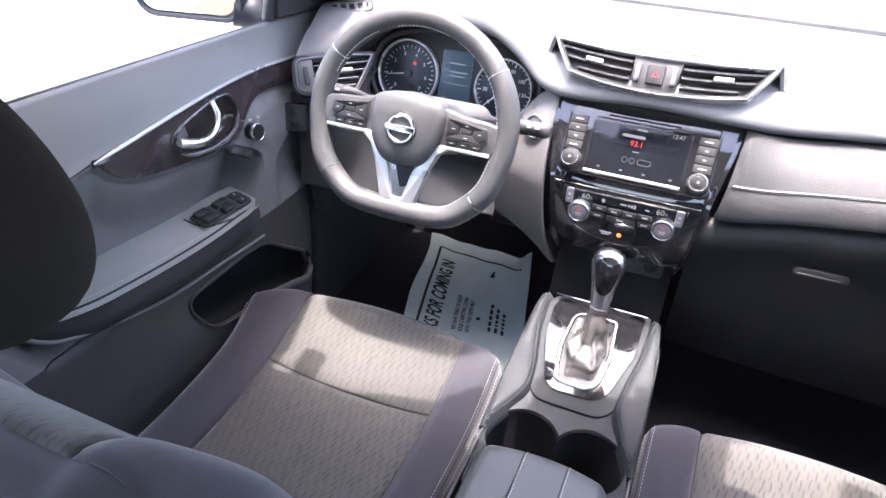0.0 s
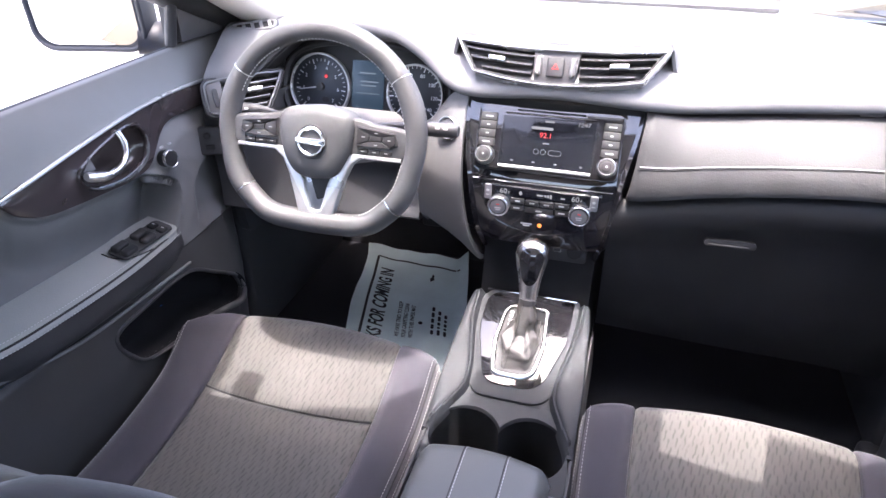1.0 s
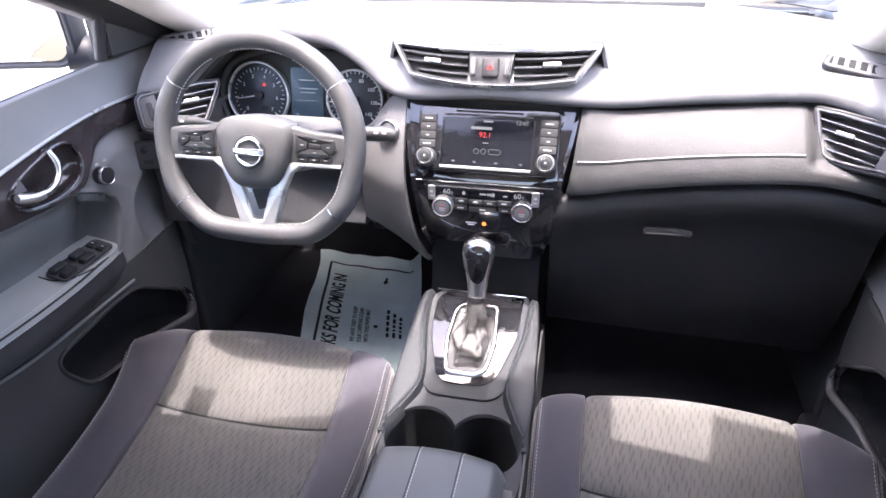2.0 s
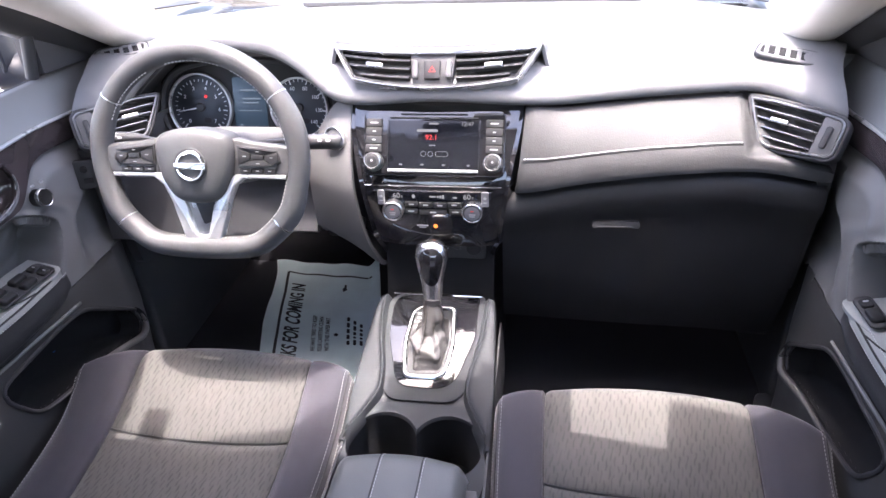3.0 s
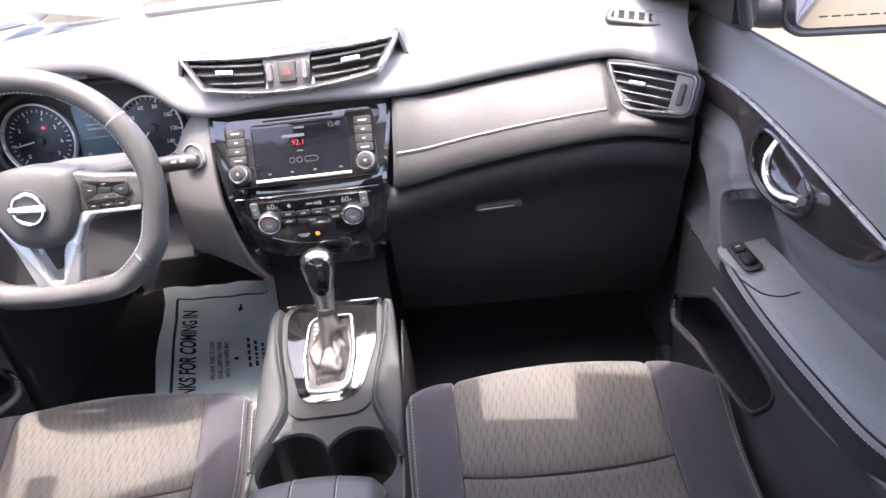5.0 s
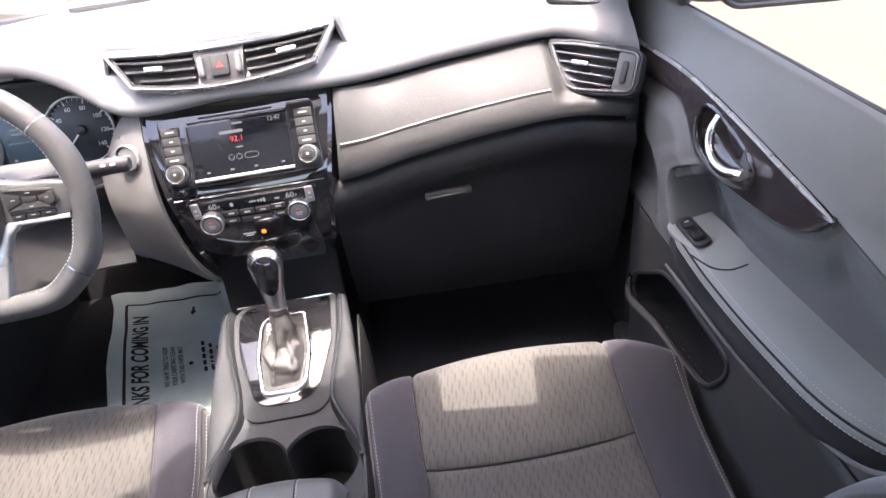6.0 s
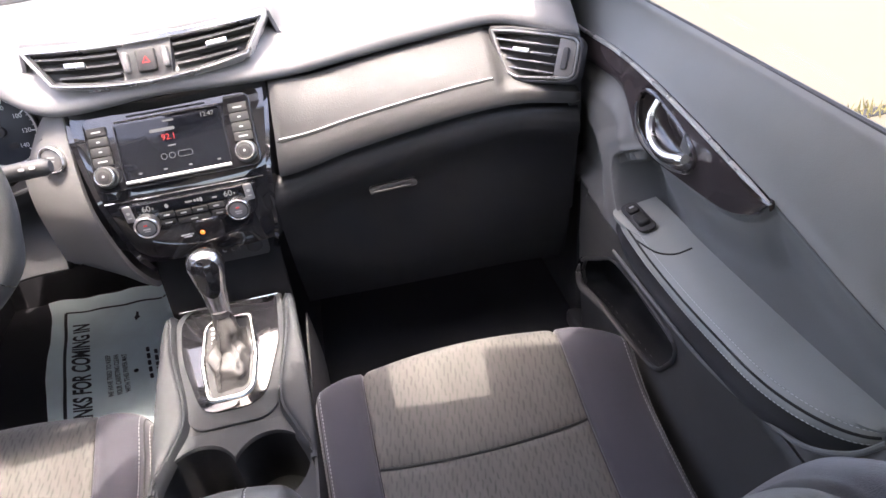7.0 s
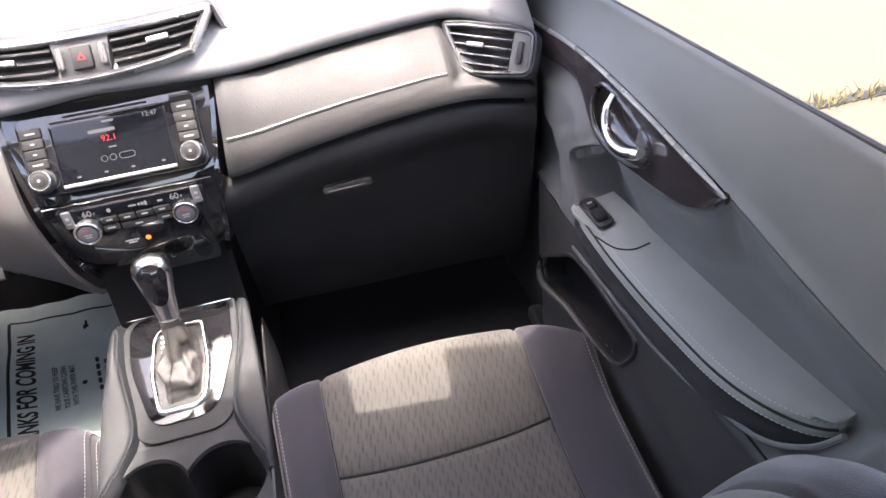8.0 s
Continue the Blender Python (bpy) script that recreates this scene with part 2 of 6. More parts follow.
def loft(rings, cap=True, bm=None, closed_path=False):
    """A skin through rings of equal count, each a closed outline."""
    bm = bm or bmesh.new()
    V = [[bm.verts.new(p) for p in r] for r in rings]
    n = len(V[0])
    m = len(V)
    for i in range(m if closed_path else m - 1):
        a, b = V[i], V[(i + 1) % m]
        for j in range(n):
            bm.faces.new((a[j], a[(j + 1) % n], b[(j + 1) % n], b[j]))
    if cap and not closed_path:
        bm.faces.new(V[0][::-1])
        bm.faces.new(V[-1])
    return bm


def tube(points, r, n=8, closed=False, bm=None, flat=1.0, up=(0, 0, 1)):
    """A bar of radius r (or r(i)) along points; flat squashes it along up."""
    pts = [Vector(p) for p in points]
    k = len(pts)
    rings = []
    for i, p in enumerate(pts):
        a = pts[(i - 1) % k] if closed else pts[max(i - 1, 0)]
        b = pts[(i + 1) % k] if closed else pts[min(i + 1, k - 1)]
        d = (b - a).normalized()
        s = d.cross(Vector(up))
        s = s.normalized() if s.length > 1e-6 else Vector((1, 0, 0))
        t = s.cross(d).normalized()
        rad = r(i) if callable(r) else r
        rings.append([p + s * rad * math.cos(q * 2 * math.pi / n) + t * rad * flat * math.sin(q * 2 * math.pi / n) for q in range(n)])
    return loft(rings, True, bm, closed)


def frame_at(o, right, up):
    """fn(u, v, w): places on a plane at o, w being the way out of it."""
    o, r, q = Vector(o), Vector(right).normalized(), Vector(up).normalized()
    nrm = r.cross(q)
    return lambda u, v, w=0.0: o + r * u + q * v + nrm * w


def outline(w, h, r, n=5):
    """A rectangle with rounded corners, centred."""
    r = min(r, w / 2 - 1e-5, h / 2 - 1e-5)
    pts = []
    for cx, cy, a0 in ((w / 2 - r, h / 2 - r, 0), (-w / 2 + r, h / 2 - r, 90), (-w / 2 + r, -h / 2 + r, 180), (w / 2 - r, -h / 2 + r, 270)):
        for i in range(n + 1):
            a = radians(a0 + 90 * i / n)
            pts.append((cx + r * math.cos(a), cy + r * math.sin(a)))
    return pts


def roundpoly(pts, r, n=6):
    """A polygon with its corners rounded by r, or by each of a list."""
    out = []
    k = len(pts)
    for i in range(k):
        a, b, c = Vector(pts[i - 1]), Vector(pts[i]), Vector(pts[(i + 1) % k])
        rr = r[i] if isinstance(r, (list, tuple)) else r
        rr = min(rr, (a - b).length * 0.48, (c - b).length * 0.48)
        p, q = b + (a - b).normalized() * rr, b + (c - b).normalized() * rr
        for j in range(n + 1):
            f = j / n
            s = p * (1 - f) ** 2 + b * 2 * f * (1 - f) + q * f * f
            out.append((s.x, s.y))
    return out


def circle(r, n=32):
    return [(r * math.cos(2 * math.pi * i / n), r * math.sin(2 * math.pi * i / n)) for i in range(n)]


def shrink(pts, d):
    """The outline moved in by about d, along each corner's bisector."""
    k = len(pts)
    area = sum(pts[i][0] * pts[(i + 1) % k][1] - pts[(i + 1) % k][0] * pts[i][1] for i in range(k))
    sg = 1 if area > 0 else -1
    out = []
    for i in range(k):
        a, b, c = Vector(pts[i - 1]), Vector(pts[i]), Vector(pts[(i + 1) % k])
        e0 = (b - a).normalized() if (b - a).length > 1e-9 else Vector((0, 0))
        e1 = (c - b).normalized() if (c - b).length > 1e-9 else e0
        t = (e0 + e1)
        t = t.normalized() if t.length > 1e-9 else e1
        nrm = Vector((-t.y, t.x)) * sg
        out.append((b.x + nrm.x * d, b.y + nrm.y * d))
    return out


def slab(fr, pts, w0, w1, bevel=0.0, at=(0, 0), bm=None):
    """An outline raised from w0 to w1 on a plane, its upper edge rounded by bevel."""
    pts = [(p[0] + at[0], p[1] + at[1]) for p in pts]
    rings = [[fr(u, v, w0) for u, v in pts]]
    if bevel:
        for k in range(0, 4):
            a = radians(90 * k / 3)
            rings.append([fr(u, v, w1 - bevel + bevel * math.sin(a)) for u, v in shrink(pts, bevel * (1 - math.cos(a)))])
    else:
        rings.append([fr(u, v, w1) for u, v in pts])
    return loft(rings, True, bm)


def collar(fr, pts, width, w0, w1, bevel=0.001, at=(0, 0), bm=None):
    """A raised rim along an outline, width wide, inwards."""
    pts = [(p[0] + at[0], p[1] + at[1]) for p in pts]
    inn = shrink(pts, width)
    b = bevel
    sect = [(pts, w0), (pts, w1 - b), (shrink(pts, b), w1), (shrink(pts, width - b), w1), (inn, w1 - b), (inn, w0)]
    rings = [[fr(u, v, w) for u, v in o] for o, w in sect]
    return loft(rings, False, bm, True)


def dome(fr, r, w0, w1, bevel, at=(0, 0), n=36):
    return slab(fr, circle(r, n), w0, w1, bevel, at)


def words(text, fr, size, at, material, parent, name="lettering", label="", align="CENTER", lift=0.0006, bold=0.0, width=0.0):
    """Raised letters in the built-in font on a plane, squeezed to a width if one is given."""
    cu = bpy.data.curves.new("letters", "FONT")
    cu.body, cu.size, cu.align_x, cu.align_y, cu.extrude, cu.offset = text, size, align, "CENTER", 0.0002, bold
    tmp = bpy.data.objects.new("letters", cu)
    scene.collection.objects.link(tmp)
    me = bpy.data.meshes.new_from_object(tmp.evaluated_get(bpy.context.evaluated_depsgraph_get()))
    bpy.data.objects.remove(tmp)
    bpy.data.curves.remove(cu)
    k = width / max(1e-6, max(v.co.x for v in me.vertices) - min(v.co.x for v in me.vertices)) if width else 1.0
    for v in me.vertices:
        v.co = fr(v.co.x * k + at[0], v.co.y + at[1], v.co.z + lift)
    me.materials.clear()
    me.materials.append(material)
    me.name = name
    ob = new(name, me)
    ob.parent = parent
    if parent.type == "EMPTY":
        ob.matrix_parent_inverse = parent.matrix_basis.inverted()
    if label:
        ob["label"] = label
    return ob


def bars(fr, rows, material, parent, name="legend", lift=0.0005, label=""):
    """Thin printed bars (u, v, width, height) on a plane, each a part."""
    for u, v, w, h in rows:
        part(name, slab(fr, outline(w, h, h * 0.3, 1), lift * 0.2, lift, 0, (u, v)), material, parent, label)


def stitches(points, step, length, r, material, parent, name="stitching", label=""):
    """Separate short threads along a curve."""
    bm = bmesh.new()
    pts = [Vector(p) for p in points]
    lens = [0.0]
    for a, b in zip(pts, pts[1:]):
        lens.append(lens[-1] + (b - a).length)

    def at(s):
        i = max(0, min(len(pts) - 2, int(np.searchsorted(lens, s)) - 1))
        f = (s - lens[i]) / max(lens[i + 1] - lens[i], 1e-9)
        return pts[i].lerp(pts[i + 1], f)
    s = 0.0
    while s + length < lens[-1]:
        tube([at(s), at(s + length * 0.5), at(s + length)], lambda i: r if i == 1 else r * 0.6, 5, bm=bm)
        s += step
    return part(name, bm, material, parent, label)


def box(fr, w, h, d, bevel, at=(0, 0), w0=0.0):
    return slab(fr, outline(w, h, bevel * 1.5, 3), w0, w0 + d, bevel, at)


# ---- ground outside ----
bm = bmesh.new()
bm.faces.new([bm.verts.new(p) for p in ((-300, -300, 0), (300, -300, 0), (300, 300, 0), (-300, 300, 0))])
solo("ground", bm, CONCRETE, "sunlit beige concrete lot around the car", "ground", "structure")
FLOOR_UP = frame_at((0, 0, 0), (1, 0, 0), (0, 1, 0))
# added slab whose white stands for the overexposed ground on this side
solo("pavement", slab(FLOOR_UP, outline(5.2, 12, 0.05), 0.0, 0.06, 0.01, (-4.4, 2.0)), PALE, "added white slab for the ground's glare left of the car", "pavement", "structure")
solo("joint", slab(FLOOR_UP, outline(7.0, 0.07, 0.02), 0.0, 0.006, 0.002, (5.9, 3.17)), SEAM, "dark joint between concrete slabs", "joint", "structure")
bm = bmesh.new()
rng = random.Random(4)
for k in range(420):
    gx, gy = 2.5 + rng.random() ** 1.6 * 2.6, 3.17 + rng.gauss(0, 0.03)
    a, h = rng.random() * 6.28, 0.02 + 0.05 * rng.random()
    lean = Vector((rng.gauss(0, 0.03), rng.gauss(0, 0.03), h))
    s = Vector((math.cos(a), math.sin(a), 0)) * 0.004
    b0 = Vector((gx, gy, 0.004))
    bm.faces.new([bm.verts.new(p) for p in (b0 - s, b0 + s, b0 + lean * 0.6 + s * 0.6, b0 + lean)])
solo("grass", bm, GRASS, "dry grass growing in the concrete joint", "grass", "stuff")


# ---- shell of the car ----
def plate(name, x0, x1, y0, y1, z0, z1, material, label, category="wall", bevel=0.01, kind="structure"):
    fr = frame_at(((x0 + x1) / 2, (y0 + y1) / 2, 0), (1, 0, 0), (0, 1, 0))
    return solo(name, slab(fr, outline(x1 - x0, y1 - y0, bevel * 1.5, 3), z0, z1, bevel), material, label, category, kind)


plate("floor", -0.74, 0.74, -1.0, 2.42, 0.33, 0.4, CARPET, "black carpeted car floor", "floor")
solo("floor_toe_board", sheet(lambda u, v: (u, 2.40 + 0.26 * v - 0.05 * v * (1 - v), 0.395 + 0.5 * v), -0.74, 0.74, 0, 1, 8, 12, 0.03), CARPET, "sloping carpeted toe board", "floor", "structure")
solo("floor_tunnel", sheet(lambda u, v: (0.12 * math.sin(u), v, 0.4 + 0.1 * max(0.0, math.cos(u)) ** 0.6), -1.57, 1.57, 0.1, 2.5, 20, 10, 0.01), CARPET, "carpeted tunnel under the console", "floor", "structure")
plate("wall_firewall", -0.78, 0.78, 2.62, 2.68, 0.3, 1.13, HARD, "dark bulkhead behind the dashboard")
solo("ceiling", sheet(lambda u, v: (u, v, 1.545 - 0.05 * (abs(u) / 0.70) ** 3 - 0.045 * smooth(1.25, 1.45, v)), -0.70, 0.70, -1.0, 1.45, 24, 30, 0.03, out=(0, 0, -1)), PILLAR, "cream cloth headliner", "ceiling", "structure")
for s, side in ((-1, "left"), (1, "right")):
    plate("wall_rear_" + side, min(s * 0.74, s * 0.8), max(s * 0.74, s * 0.8), -1.0, 0.93, 0.33, 1.15, HARD, "dark trim of the rear door")
    bm = loft([[Vector((s * (0.70 + dx), 0.90 + dy, 0.4)) for dx, dy in outline(0.08, 0.16, 0.03)],
               [Vector((s * (0.71 + dx), 0.88 + dy, 1.15)) for dx, dy in outline(0.07, 0.14, 0.03)],
               [Vector((s * (0.64 + dx), 0.86 + dy, 1.5)) for dx, dy in outline(0.05, 0.1, 0.02)]])
    solo("wall_middle_pillar_" + side, bm, PILLAR, "cream trim of the middle pillar", "pillar", "structure")
    rail = spline([(s * 0.66, -1.0, 1.49), (s * 0.66, 0.6, 1.5), (s * 0.645, 1.25, 1.49), (s * 0.625, 1.52, 1.455)], 30)
    solo("wall_roof_rail_" + side, tube(rail, 0.062, 12), PILLAR, "cream trim of the roof rail", "pillar", "structure")
    pil = spline([(s * 0.625, 1.50, 1.46), (s * 0.655, 1.75, 1.345), (s * 0.69, 2.02, 1.215), (s * 0.70, 2.2, 1.13)], 30)
    solo("wall_front_pillar_" + side, tube(pil, lambda i: 0.052 + 0.014 * (1 - smooth(3, 14, i)), 16, flat=0.8), PILLAR, "cream trim of the front pillar", "pillar", "structure")
for s, side in ((-1, "left"), (1, "right")):
    plate("wall_kick_" + side, min(s * 0.715, s * 0.78), max(s * 0.715, s * 0.78), 1.885, 2.66, 0.33, 0.95, HARD, "dark footwell side trim")
    plate("wall_sill_" + side, min(s * 0.69, s * 0.78), max(s * 0.69, s * 0.78), 0.9, 1.9, 0.33, 0.43, HARD, "dark door sill trim")
plate("wall_rear", -0.78, 0.78, -1.06, -1.0, 0.33, 1.1, HARD, "dark trim below the rear window")

for s, side in ((-1, "left"), (1, "right")):
    plate("wall_pillar_foot_" + side, min(s * 0.705, s * 0.80), max(s * 0.705, s * 0.80), 1.995, 2.62, 0.9, 1.15, SOFT, "grey trim at the foot of the front pillar")
    plate("wall_rear_body_" + side, min(s * 0.802, s * 0.87), max(s * 0.802, s * 0.87), -1.6, 0.86, 0.35, 1.08, PAINT, "blue painted rear flank of the car", "car body")

# unseen outer roof, added to keep sun off the door shoulders
solo("wall_roof_skin", sheet(lambda u, v: (u, v, 1.60 - 0.10 * (abs(u) / 0.80) ** 3 - 0.045 * smooth(1.2, 1.5, v)), -0.735, 0.735, -1.2, 1.445, 24, 20, 0.01), PAINT, "unseen blue roof skin shading the door shoulders", "car body", "structure")

# windscreen and side panes
wind = lambda u, v: (u * (0.70 - 0.10 * v), 2.62 - 1.16 * v - 0.05 * u * u * (1 - 0.5 * v), 1.135 + 0.345 * v)
pane = solo("window_windscreen", sheet(wind, -1, 1, 0, 1, 16, 12, 0.004), GLASS, "clear raked windscreen", "window", "structure")
pane.visible_shadow = False
solo("window_edge", sheet(lambda u, v: Vector(wind(u, v)) - Vector((0, 0, 0.012)), -1, 1, 0.0, 0.045, 40, 2, 0.002), FRIT, "black printed lower edge of the windscreen", "trim", "structure")

# unseen patch, added to darken the shifter plate's reflection and shade the console
solo("window_dark_patch", sheet(lambda u, v: Vector(wind(u, v)) - Vector((0, 0, 0.010)), -0.15, 0.18, 0.86, 0.995, 10, 6, 0.002), FRIT, "unseen black patch behind the inner mirror, darkening reflections", "trim", "structure")

# ---- dashboard ----
DX = [-0.69, -0.655, -0.60, -0.565, -0.51, -0.44, -0.36, -0.30, -0.25, -0.205, -0.15, 0.0, 0.15, 0.22, 0.32, 0.42, 0.55, 0.60, 0.655, 0.69]
NY = [1.800, 1.808, 1.845, 1.865, 1.88, 1.885, 1.885, 1.885, 1.885, 1.885, 1.868, 1.850, 1.868, 1.887, 1.893, 1.897, 1.895, 1.868, 1.815, 1.800]
NZ = [1.105, 1.108, 1.118, 1.15, 1.192, 1.207, 1.205, 1.192, 1.160, 1.118, 1.109, 1.122, 1.110, 1.104, 1.112, 1.120, 1.128, 1.123, 1.112, 1.105]
hood = lambda x: math.exp(-((x + 0.40) / 0.17) ** 4)


def dash_top(u, v):
    """v: 0 under the lip, 0.12 its nose, then forward to the windscreen."""
    y, z = curve(DX, NY, u), curve(DX, NZ, u)
    h = hood(u)
    flat = 1.172 + 0.0 * u
    end_y = 2.60 - 0.28 * (abs(u) / 0.7) ** 4
    rise = max(flat - z, 0.012)
    pts = [(y + 0.03, z - 0.02), (y + 0.006, z - 0.012), (y, z), (y + 0.012, z + 0.016),
           (y + 0.05, z + rise * 0.62 + 0.004 + 0.006 * h), (y + 0.12, max(flat, z + 0.010)), (y + 0.25, flat + 0.022 * h), (end_y - 0.2, flat), (end_y, 1.155)]
    k = v * (len(pts) - 1)
    i = min(int(k), len(pts) - 2)
    q = [Vector(pts[min(max(i + o, 0), len(pts) - 1)]) for o in (-1, 0, 1, 2)]
    f = k - i
    a, b, c, d = q
    p = 0.5 * ((2 * b) + (c - a) * f + (2 * a - 5 * b + 4 * c - d) * f * f + (3 * b - a - 3 * c + d) * f ** 3)
    return (u * (1 + 0.085 * smooth(1.84, 2.04, p.x) * (abs(u) / 0.68) ** 6), p.x, p.y)


dashboard = thing("dashboard", (0, 2.1, 0.75), "dark grey soft-touch dashboard, its top bright in sunlight", "dashboard")
part("top_pad", sheet(dash_top, -0.678, 0.678, 0, 1, 150, 48, 0.008), DASH, dashboard)

# raised hood over the middle vents, its corners flaring up and forward
def dash_z(x, y):
    """Height of the dash top at a place."""
    lo, hi = 0.25, 1.0
    for _ in range(24):
        k = (lo + hi) / 2
        lo, hi = (k, hi) if dash_top(x, k)[1] < y else (lo, k)
    return dash_top(x, lo)[2]


def mid_hood(u, v):
    """A swelling of the dash top that ends in a crease over the vents and fades out beside them; v: up its face, then forward."""
    x = 0.31 * u
    e = abs(x)
    yf = 1.894 + 0.95 * min(e, 0.24) ** 2

    def top(y):
        base = dash_z(x, y) - 0.003
        peak = 1.2005 + 0.05 * x * x - 0.036 * smooth(0.02, 0.42, y - yf)
        beside = smooth(0.190, 0.208, e)
        k = (1 - smooth(0.20, 0.30, e)) * (1 - beside + beside * smooth(0.0, 0.05, y - yf))
        return base + max(0.0, peak - base) * k
    if v < 0.08:
        f = v / 0.08
        z1 = top(yf + 0.004)
        z0 = min(1.186 + 0.12 * x * x, z1)
        return (x, yf + 0.004 * f, z0 + (z1 - z0) * math.sin(f * math.pi / 2))
    f = (v - 0.08) / 0.92
    y = yf + 0.004 + (2.34 - yf) * f ** 1.5
    return (x, y, top(y))


part("middle_hood", sheet(mid_hood, -1, 1, 0, 1, 124, 50, 0.006, out=(0, -0.3, 1)), DASH, dashboard, "", 60)


# passenger pad, with a stitched crease
def pass_pad(u, v):
    yb, zb = curve([0.14, 0.28, 0.42, 0.56, 0.70], [1.812, 1.805, 1.80, 1.797, 1.785], u), curve([0.14, 0.28, 0.42, 0.56, 0.70], [0.944, 0.972, 0.994, 1.003, 0.988], u)
    yt, zt = curve(DX, NY, u) + 0.016, curve(DX, NZ, u) - 0.014
    k = 0.45
    bulge = 0.007 * math.sin(math.pi * min(v / k, 1)) if v < k else 0.008 * math.sin(math.pi * (v - k) / (1 - k))
    y, z = yb + (yt - yb) * (v * 0.40 if v < k else 0.18 + (v - k) / (1 - k) * 0.82), zb + (zt - zb) * v
    y -= 0.004 * smooth(0, 0.06, v) - 0.004
    y += 0.022 * smooth(0.53, 0.555, u) * smooth(0.22, 0.34, v)
    return (u + 0.004 + 0.017 * v * smooth(0.36, 0.148, u), y - bulge * 0.8, z + bulge * 0.35)


part("passenger_pad", sheet(pass_pad, 0.148, 0.672, 0, 1, 80, 28, 0.01, 0.006, 0.03, (0, -1, 0.5)), PAD, dashboard, "grey leatherette pad with a pale stitched crease")
stitches([Vector(pass_pad(0.155 + 0.375 * i / 60, 0.45)) + Vector((0, -0.0012, 0.001)) for i in range(61)], 0.0052, 0.0046, 0.0014, THREAD, dashboard)
part("crease", tube([Vector(pass_pad(0.152 + 0.378 * i / 40, 0.428)) + Vector((0, -0.0004, 0)) for i in range(41)], 0.0012, 6), SEAM, dashboard)


def glove(u, v):
    yb, zb = curve([0.12, 0.28, 0.42, 0.56, 0.70], [1.812, 1.805, 1.80, 1.797, 1.785], u), curve([0.12, 0.28, 0.42, 0.56, 0.70], [0.938, 0.970, 0.990, 0.999, 0.984], u)
    pts = [(yb + 0.022, zb + 0.004), (yb + 0.006, zb - 0.012), (yb + 0.004, zb - 0.045), (yb + 0.03, zb - 0.11), (yb + 0.055, 0.72), (yb + 0.10, 0.60)]
    k = v * 5
    i = min(int(k), 4)
    q = [Vector(pts[min(max(i + o, 0), 5)]) for o in (-1, 0, 1, 2)]
    a, b, c, d = q
    f = k - i
    p = 0.5 * ((2 * b) + (c - a) * f + (2 * a - 5 * b + 4 * c - d) * f * f + (3 * b - a - 3 * c + d) * f ** 3)
    return (u, p.x, p.y)


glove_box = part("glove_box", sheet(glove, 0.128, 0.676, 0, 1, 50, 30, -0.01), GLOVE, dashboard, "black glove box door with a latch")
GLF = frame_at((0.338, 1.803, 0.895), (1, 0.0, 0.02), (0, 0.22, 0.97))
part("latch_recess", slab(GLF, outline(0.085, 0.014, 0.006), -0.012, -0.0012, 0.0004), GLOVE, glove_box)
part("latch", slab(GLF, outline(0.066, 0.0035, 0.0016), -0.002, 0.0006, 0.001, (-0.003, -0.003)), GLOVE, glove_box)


# driver's side below the vents and the gauges
def knee(u, v):
    yt = curve([-0.70, -0.60, -0.50, -0.30, -0.235, -0.20, -0.17, -0.13], [1.79, 1.83, 1.86, 1.895, 1.893, 1.866, 1.848, 1.818], u)
    zt = curve([-0.70, -0.60, -0.50, -0.30, -0.235, -0.20, -0.17, -0.13], [1.03, 1.03, 0.99, 0.985, 1.025, 1.072, 1.098, 1.104], u)
    zb = curve([-0.70, -0.50, -0.30, -0.19, -0.13], [0.80, 0.80, 0.80, 0.785, 0.73], u)
    yb = 1.80 + 0.04 * smooth(-0.19, -0.13, u)
    y = yt + (yb - yt) * v + 0.012 * math.sin(math.pi * v) + 0.09 * smooth(0.86, 1.0, v) ** 2
    y += 0.055 * smooth(-0.195, -0.265, u) * smooth(-0.50, -0.30, u) * smooth(0.1, 0.5, v)
    return (u, y, zt + (zb - zt) * v)


# black instead of the flank's grey: the column's shade is in the colour
part("knee_panel", sheet(knee, -0.69, -0.262, 0, 1, 50, 34, -0.01), HARD, dashboard, "lower panel behind the column, blackened for its shade")
def flank(u, v):
    """The moulding between the column and the stack; u: from the column to the stack's side, v: down."""
    zt = curve([0, 0.3, 0.55, 0.75, 1], [1.000, 1.045, 1.080, 1.098, 1.106], u)
    z = zt + (curve([0, 0.5, 0.8, 1], [0.815, 0.800, 0.775, 0.735], u) - zt) * v
    edge = curve([0.73, 0.76, 0.826, 0.946, 1.11], [-0.108, -0.115, -0.138, -0.154, -0.161], z)
    y = curve([0.73, 0.78, 0.84, 0.92, 0.955, 1.0, 1.05, 1.105], [1.845, 1.830, 1.816, 1.810, 1.812, 1.828, 1.857, 1.889], z) + 0.062 * (1 - u) ** 1.4
    y += 0.08 * smooth(0.88, 1.0, v) ** 2
    return (-0.262 + u * (edge + 0.262), y, z)


part("stack_flank", sheet(flank, 0, 1, 0, 1, 40, 48, 0.01, out=(-0.4, -1, 0.3)), GREY, dashboard, "grey moulded panel beside the column", 60)
KNB = frame_at((-0.678, 1.786, 0.985), (0.93, 0.36, 0), (0, 0.05, 1))
pod = part("side_switch_panel", box(KNB, 0.045, 0.06, 0.008, 0.004), HARD, dashboard)
part("switch", dome(KNB, 0.007, 0.007, 0.013, 0.002, (-0.004, 0.012), 20), BUTTON, pod)
part("switch", box(KNB, 0.018, 0.010, 0.004, 0.001, (0.0, -0.012), 0.007), BUTTON, pod)

